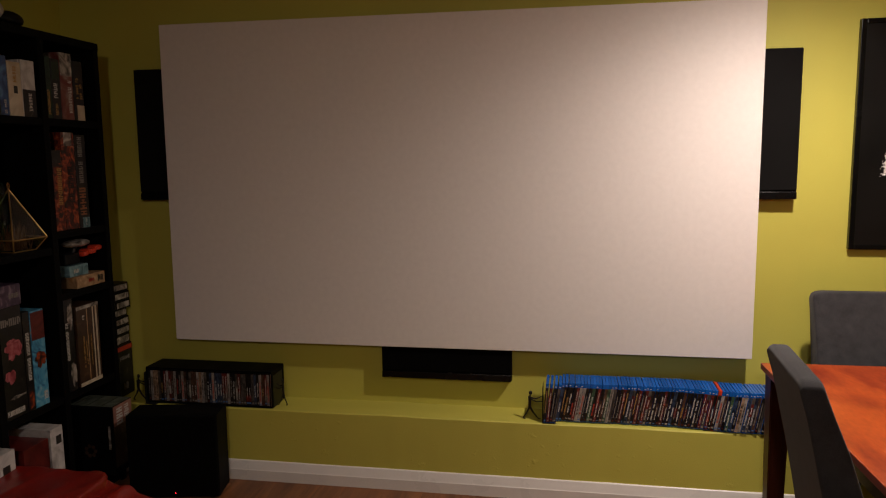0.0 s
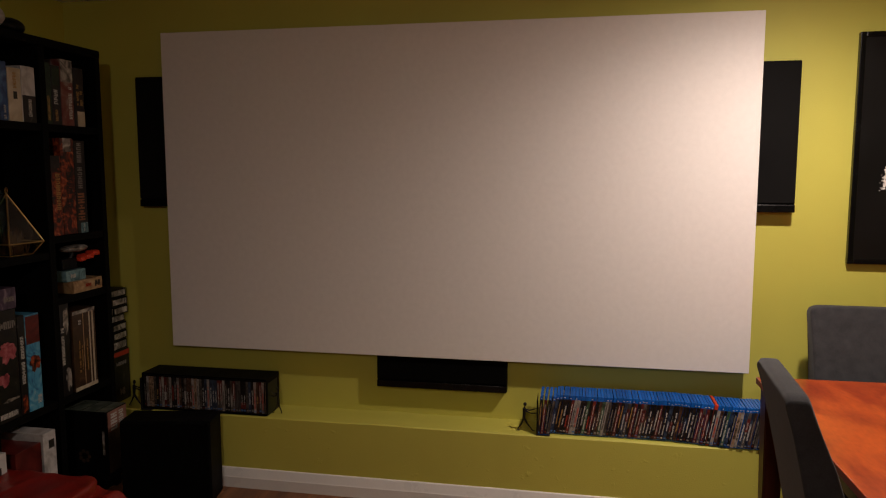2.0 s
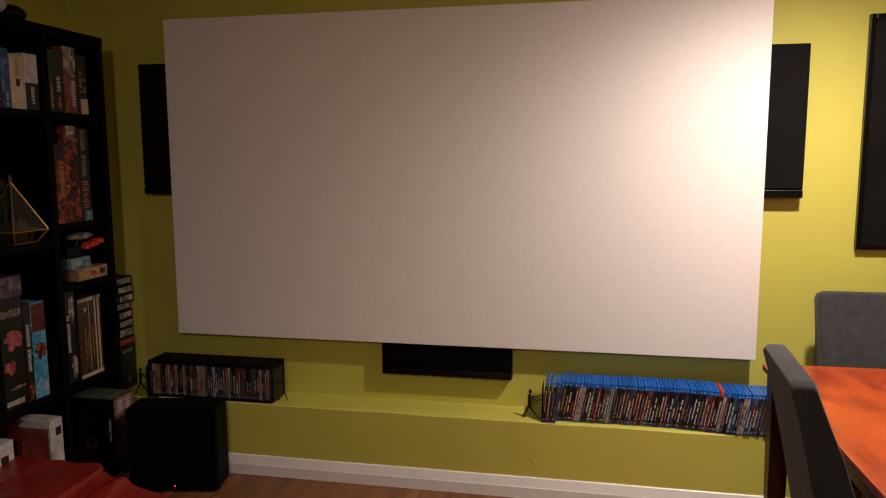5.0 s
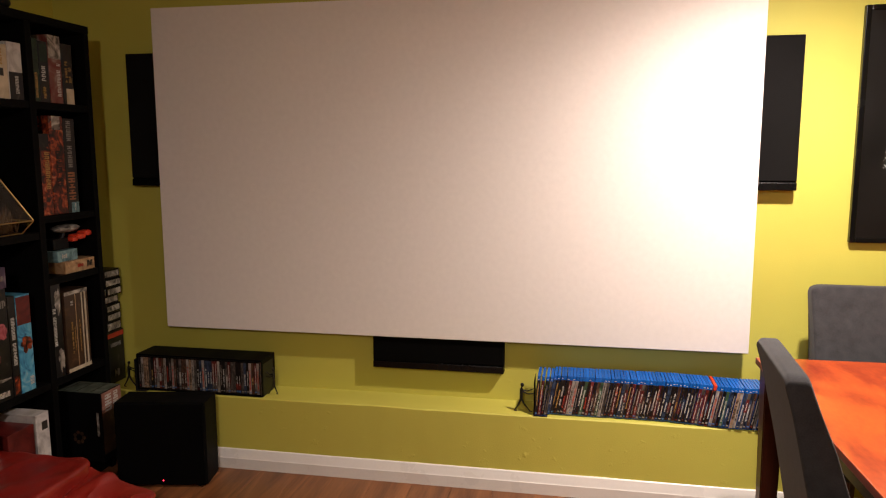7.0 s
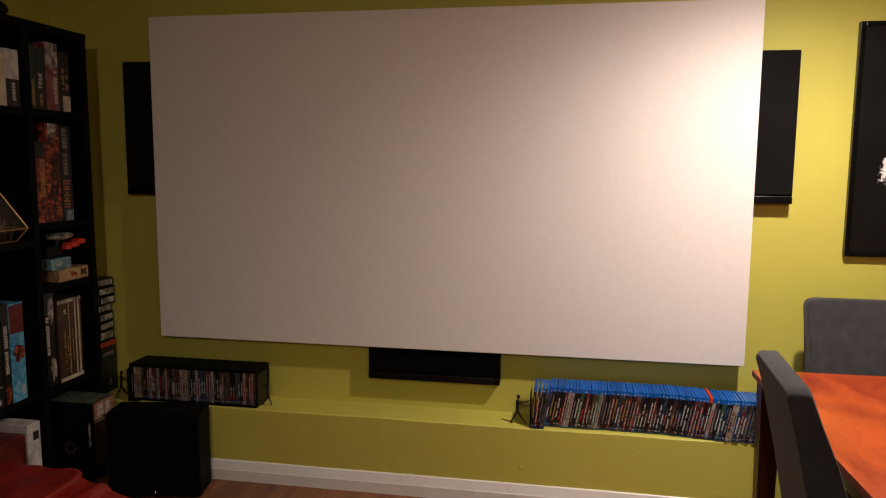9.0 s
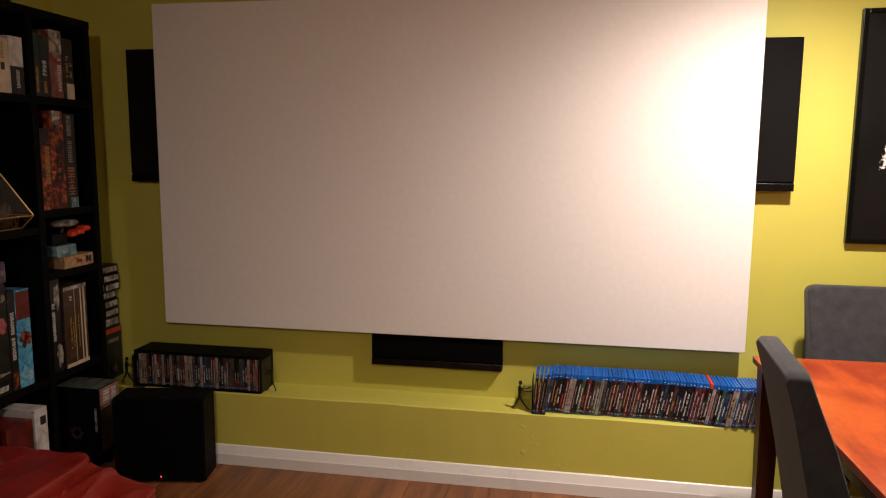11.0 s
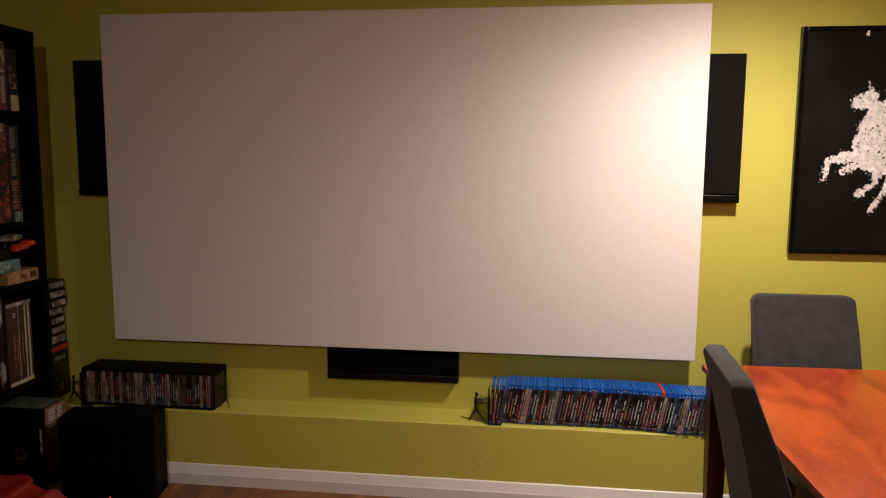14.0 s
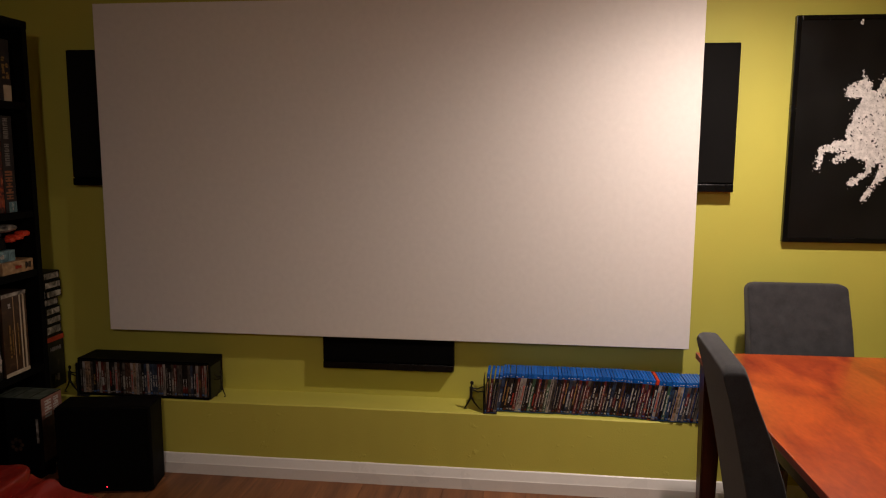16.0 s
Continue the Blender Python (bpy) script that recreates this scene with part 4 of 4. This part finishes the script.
def disc_box():
    x0, x1, y0, y1, z0, h, t = -1.973, -1.304, -0.188, -0.030, LEDGE_Z + 0.002, 0.184, 0.007
    ob = empty("disc_box", pose((x0 + x1) / 2, y0, z0), "open-fronted black wooden box holding film discs", "storage box")
    w, d = x1 - x0, y1 - y0
    part("top_board", bm_box(w, d, t, (0, d / 2, h - t / 2), 0.0012), M_BLACKWOOD, ob)
    part("bottom_board", bm_box(w, d, t, (0, d / 2, t / 2), 0.0012), M_BLACKWOOD, ob)
    for s in (-1, 1):
        part("side_board", bm_box(t, d, h - 2 * t, (s * (w - t) / 2, d / 2, h / 2), 0.0012), M_BLACKWOOD, ob)
    part("back_board", bm_box(w - 2 * t, 0.005, h - 2 * t, (0, d - 0.003, h / 2)), M_BLACKWOOD, ob)
    # a thin bright strip stands in for the highlight along the right edge
    part("front_edge", bm_box(0.0025, 0.0018, h - 0.02, (w / 2 - t / 2, -0.0006, h / 2)), M_CHROME, ob, "thin bright strip standing in for an edge highlight")
    return x0 + t, x1 - t, y0, z0 + t


x0, x1, y0, z0 = disc_box()
dark = [disc_case("film_case", M_BLACKCASE, SPINES[d], TITLES[k], 60 + k, f"black plastic film case with a {WORDS[d]} printed spine", "film discs in the box", False, 0.166) for k, d in enumerate(DESIGNS)]
places, x, n = [], x0 + DISC_W / 2 + 0.001, 0
while x < x1 - DISC_W / 2:
    k = 10 if 27 <= n <= 28 else 7 if n in (29, 30, 45) else 20 if n in (2, 3) else (5, 12, 25, 13, 23)[pick.randrange(5)] if n % 3 == 1 else (n * 5 + pick.randrange(6)) % 28
    places.append((k, pose(x, y0 + 0.003 + pick.uniform(0, 0.004), z0 + 0.0003, 0, pick.uniform(-0.15, 0.15), 0) ))
    x += DISC_W + 0.0003
    n += 1
build_row(dark, [(k, m.normalized()) for k, m in places])


# ---- bookends: thin steel shapes that push ----
def bookend(x, y, flip, label):
    ob = empty("bookend", pose(x, y, LEDGE_Z + 0.002) @ Matrix.Diagonal((flip, 1, 1, 1)), label, "bookend", "bookends")
    part("plate", bm_box(0.0016, 0.115, 0.160, (0.0, 0.02, 0.080), 0.0004), M_STEEL, ob, "thin black steel plate")
    part("base", bm_box(0.062, 0.118, 0.0016, (0.031, 0.014, -0.0002), 0.0004), M_STEEL, ob, "thin black steel foot")
    bm = bmesh.new()
    bm_ball((-0.056, 0, 0.127), 0.0095, bm, (0.85, 0.5, 1.1))
    for ax, az, bx, bz, r1, r2 in ((-.058, .118, -.059, .104, .004, .006), (-.059, .108, -.060, .058, .0105, .0075), (-.058, .104, -.031, .099, .005, .0035), (-.031, .099, -.001, .113, .0036, .0028), (-.058, .098, -.030, .086, .0045, .0034), (-.030, .086, -.001, .088, .0034, .0028), (-.059, .060, -.045, .036, .0072, .005), (-.045, .036, -.020, .005, .005, .0032), (-.022, .004, -.008, .003, .0034, .0026), (-.060, .060, -.072, .033, .007, .005), (-.072, .033, -.089, .006, .005, .0032), (-.090, .004, -.078, .003, .0034, .0026)):
        bm_tube((ax, 0, az), (bx, 0, bz), r1 * 0.8, r2 * 0.8, 8, bm)
    part("figure", bm, M_STEEL, ob, "black metal pushing shape", smooth=True)
    return ob


bookend(0.010, -0.150, 1, "black steel bookend with a shape pushing the discs")
bookend(-1.9745, -0.165, 1, "black steel bookend pushing the disc box")
bookend(-1.3025, -0.135, -0.62, "black steel bookend leaning on the disc box")


# ---- red leather beanbag ----
def slack(sx, sy, h0, h1, at, seed, rise=0.03, dent=0.0):
    """A slack leather form: flat top falling from h0 to h1, sides that bulge, with sharp creases."""
    rows, seg = [], 120
    bm = bmesh.new()
    rings = [(0.0, 0.96), (0.10, 1.0), (0.22, 1.02), (0.35, 1.03), (0.48, 1.025), (0.62, 1.01), (0.74, 1.0), (0.86, 0.99), (0.92, 0.985), (0.97, 0.975), (0.992, 0.962), (1.0, 0.94)] + [(1.0, 0.90 - 0.07 * k) for k in range(12)]
    for f, s in rings:
        ring = []
        for k in range(seg):
            a = 2 * math.pi * k / seg
            c, q = math.cos(a), math.sin(a)
            e = (abs(c) ** 9 + abs(q) ** 9) ** (-1 / 9)
            x, y = c * e * s * sx / 2, q * e * s * sy / 2
            top = h0 + (h1 - h0) * (x / sx + 0.5)
            fold = abs(noise.noise((x * 7 + seed, y * 5, f * 2.2))) ** 0.6
            wave = noise.noise((x * 3.1, y * 3.1 + seed, f * 1.5))
            # long pulled creases that run across the leather
            pull = max(0.0, 1 - 5.0 * abs(noise.noise((x * 6 - y * 3 + seed, y * 2.2 + x * 2.0, seed + f * 1.2))))
            z = top * f + (rise * wave - rise * 0.7 * fold + rise * 0.55 * pull) * f
            z -= dent * f * math.exp(-((x - 0.03) / 0.05) ** 2 - ((y - 0.05) / 0.12) ** 2)
            g = 1.0 + (0.05 * wave - 0.06 * fold + 0.035 * pull) * (1.0 if 0.05 < f < 0.97 else 0.3)
            ring.append(bm.verts.new(Vector(at) + Vector((x * g, y * g, max(z, 0.0)))))
        rows.append(ring)
    for a, b in zip(rows, rows[1:]):
        for k in range(seg):
            bm.faces.new((a[k], a[(k + 1) % seg], b[(k + 1) % seg], b[k]))
    bm.faces.new(rows[-1])
    bm.faces.new(list(reversed(rows[0])))
    return bm


def beanbag():
    ob = empty("beanbag", pose(-1.80, -1.30, 0), "slumped red leather beanbag with creases on the floor", "beanbag")
    part("seat_cushion", slack(0.56, 0.62, 0.384, 0.396, (-0.06, -0.02, 0), 3.0, 0.007), M_RED, ob, smooth=True)
    part("side_fold", slack(0.37, 0.60, 0.362, 0.330, (0.315, -0.035, 0), 8.0, 0.030, 0.04), M_RED, ob, "slack leather fold", smooth=True)


beanbag()


# ---- small things on the table ----
def table_things():
    ob = empty("toy_brick", pose(1.492, -0.82, 0.75, 0, 0, 12), "small bright green plastic piece on the table", "toy")
    green = mat("bright_green_plastic", (0.10, 0.50, 0.06), 0.35, vary=0.05)
    part("body", bm_box(0.05, 0.018, 0.012, (0, 0, 0.006), 0.003, 2), green, ob)
    part("tab", bm_box(0.012, 0.03, 0.010, (0.0, 0, 0.0055), 0.003, 2), green, ob)
    pale = mat("pale_blue_plastic", (0.36, 0.62, 0.66), 0.3, vary=0.05)
    ob = empty("drinks_bottle", pose(1.332, -1.195, 0.75), "pale blue plastic drinks bottle on the table", "bottle")
    part("body", bm_lathe([(0.028, 0), (0.031, 0.004), (0.031, 0.055), (0.026, 0.066), (0.018, 0.072)], 24), pale, ob, smooth=True)
    part("cap", bm_lathe([(0.017, 0.072), (0.019, 0.074), (0.019, 0.090), (0.016, 0.093)], 20), M_INK_W, ob, "white cap", smooth=True)


table_things()


# ---- floor, plank by plank ----
floor = thing("floor", bm_box(XR - XL + 2 * T, -YB + 2 * T, 0.1, ((XL + XR) / 2, YB / 2, -0.062)), M_BLACKWOOD, None, "warm brown wood laminate floor", "floor", kind="structure")
plank_meshes = {}
rng = random.Random(4)
x = XL
while x < XR - 0.01:
    wd = min(0.19, XR - x)
    y = -0.19 - rng.uniform(0.0, 1.1)
    top = -0.19
    while top > YB + 0.01:
        y = max(y, YB)
        key = (round(wd, 3), round(top - y, 3))
        if key not in plank_meshes:
            plank_meshes[key] = mesh_of("plank", bm_box(wd - 0.0012, top - y - 0.0012, 0.012, (0, 0, -0.006), 0.0012), M_FLOOR)
        ob = new("plank", plank_meshes[key])
        ob.parent = floor
        ob.matrix_basis = pose(x + wd / 2, (top + y) / 2, 0)
        top, y = y, y - 1.25
    x += 0.19
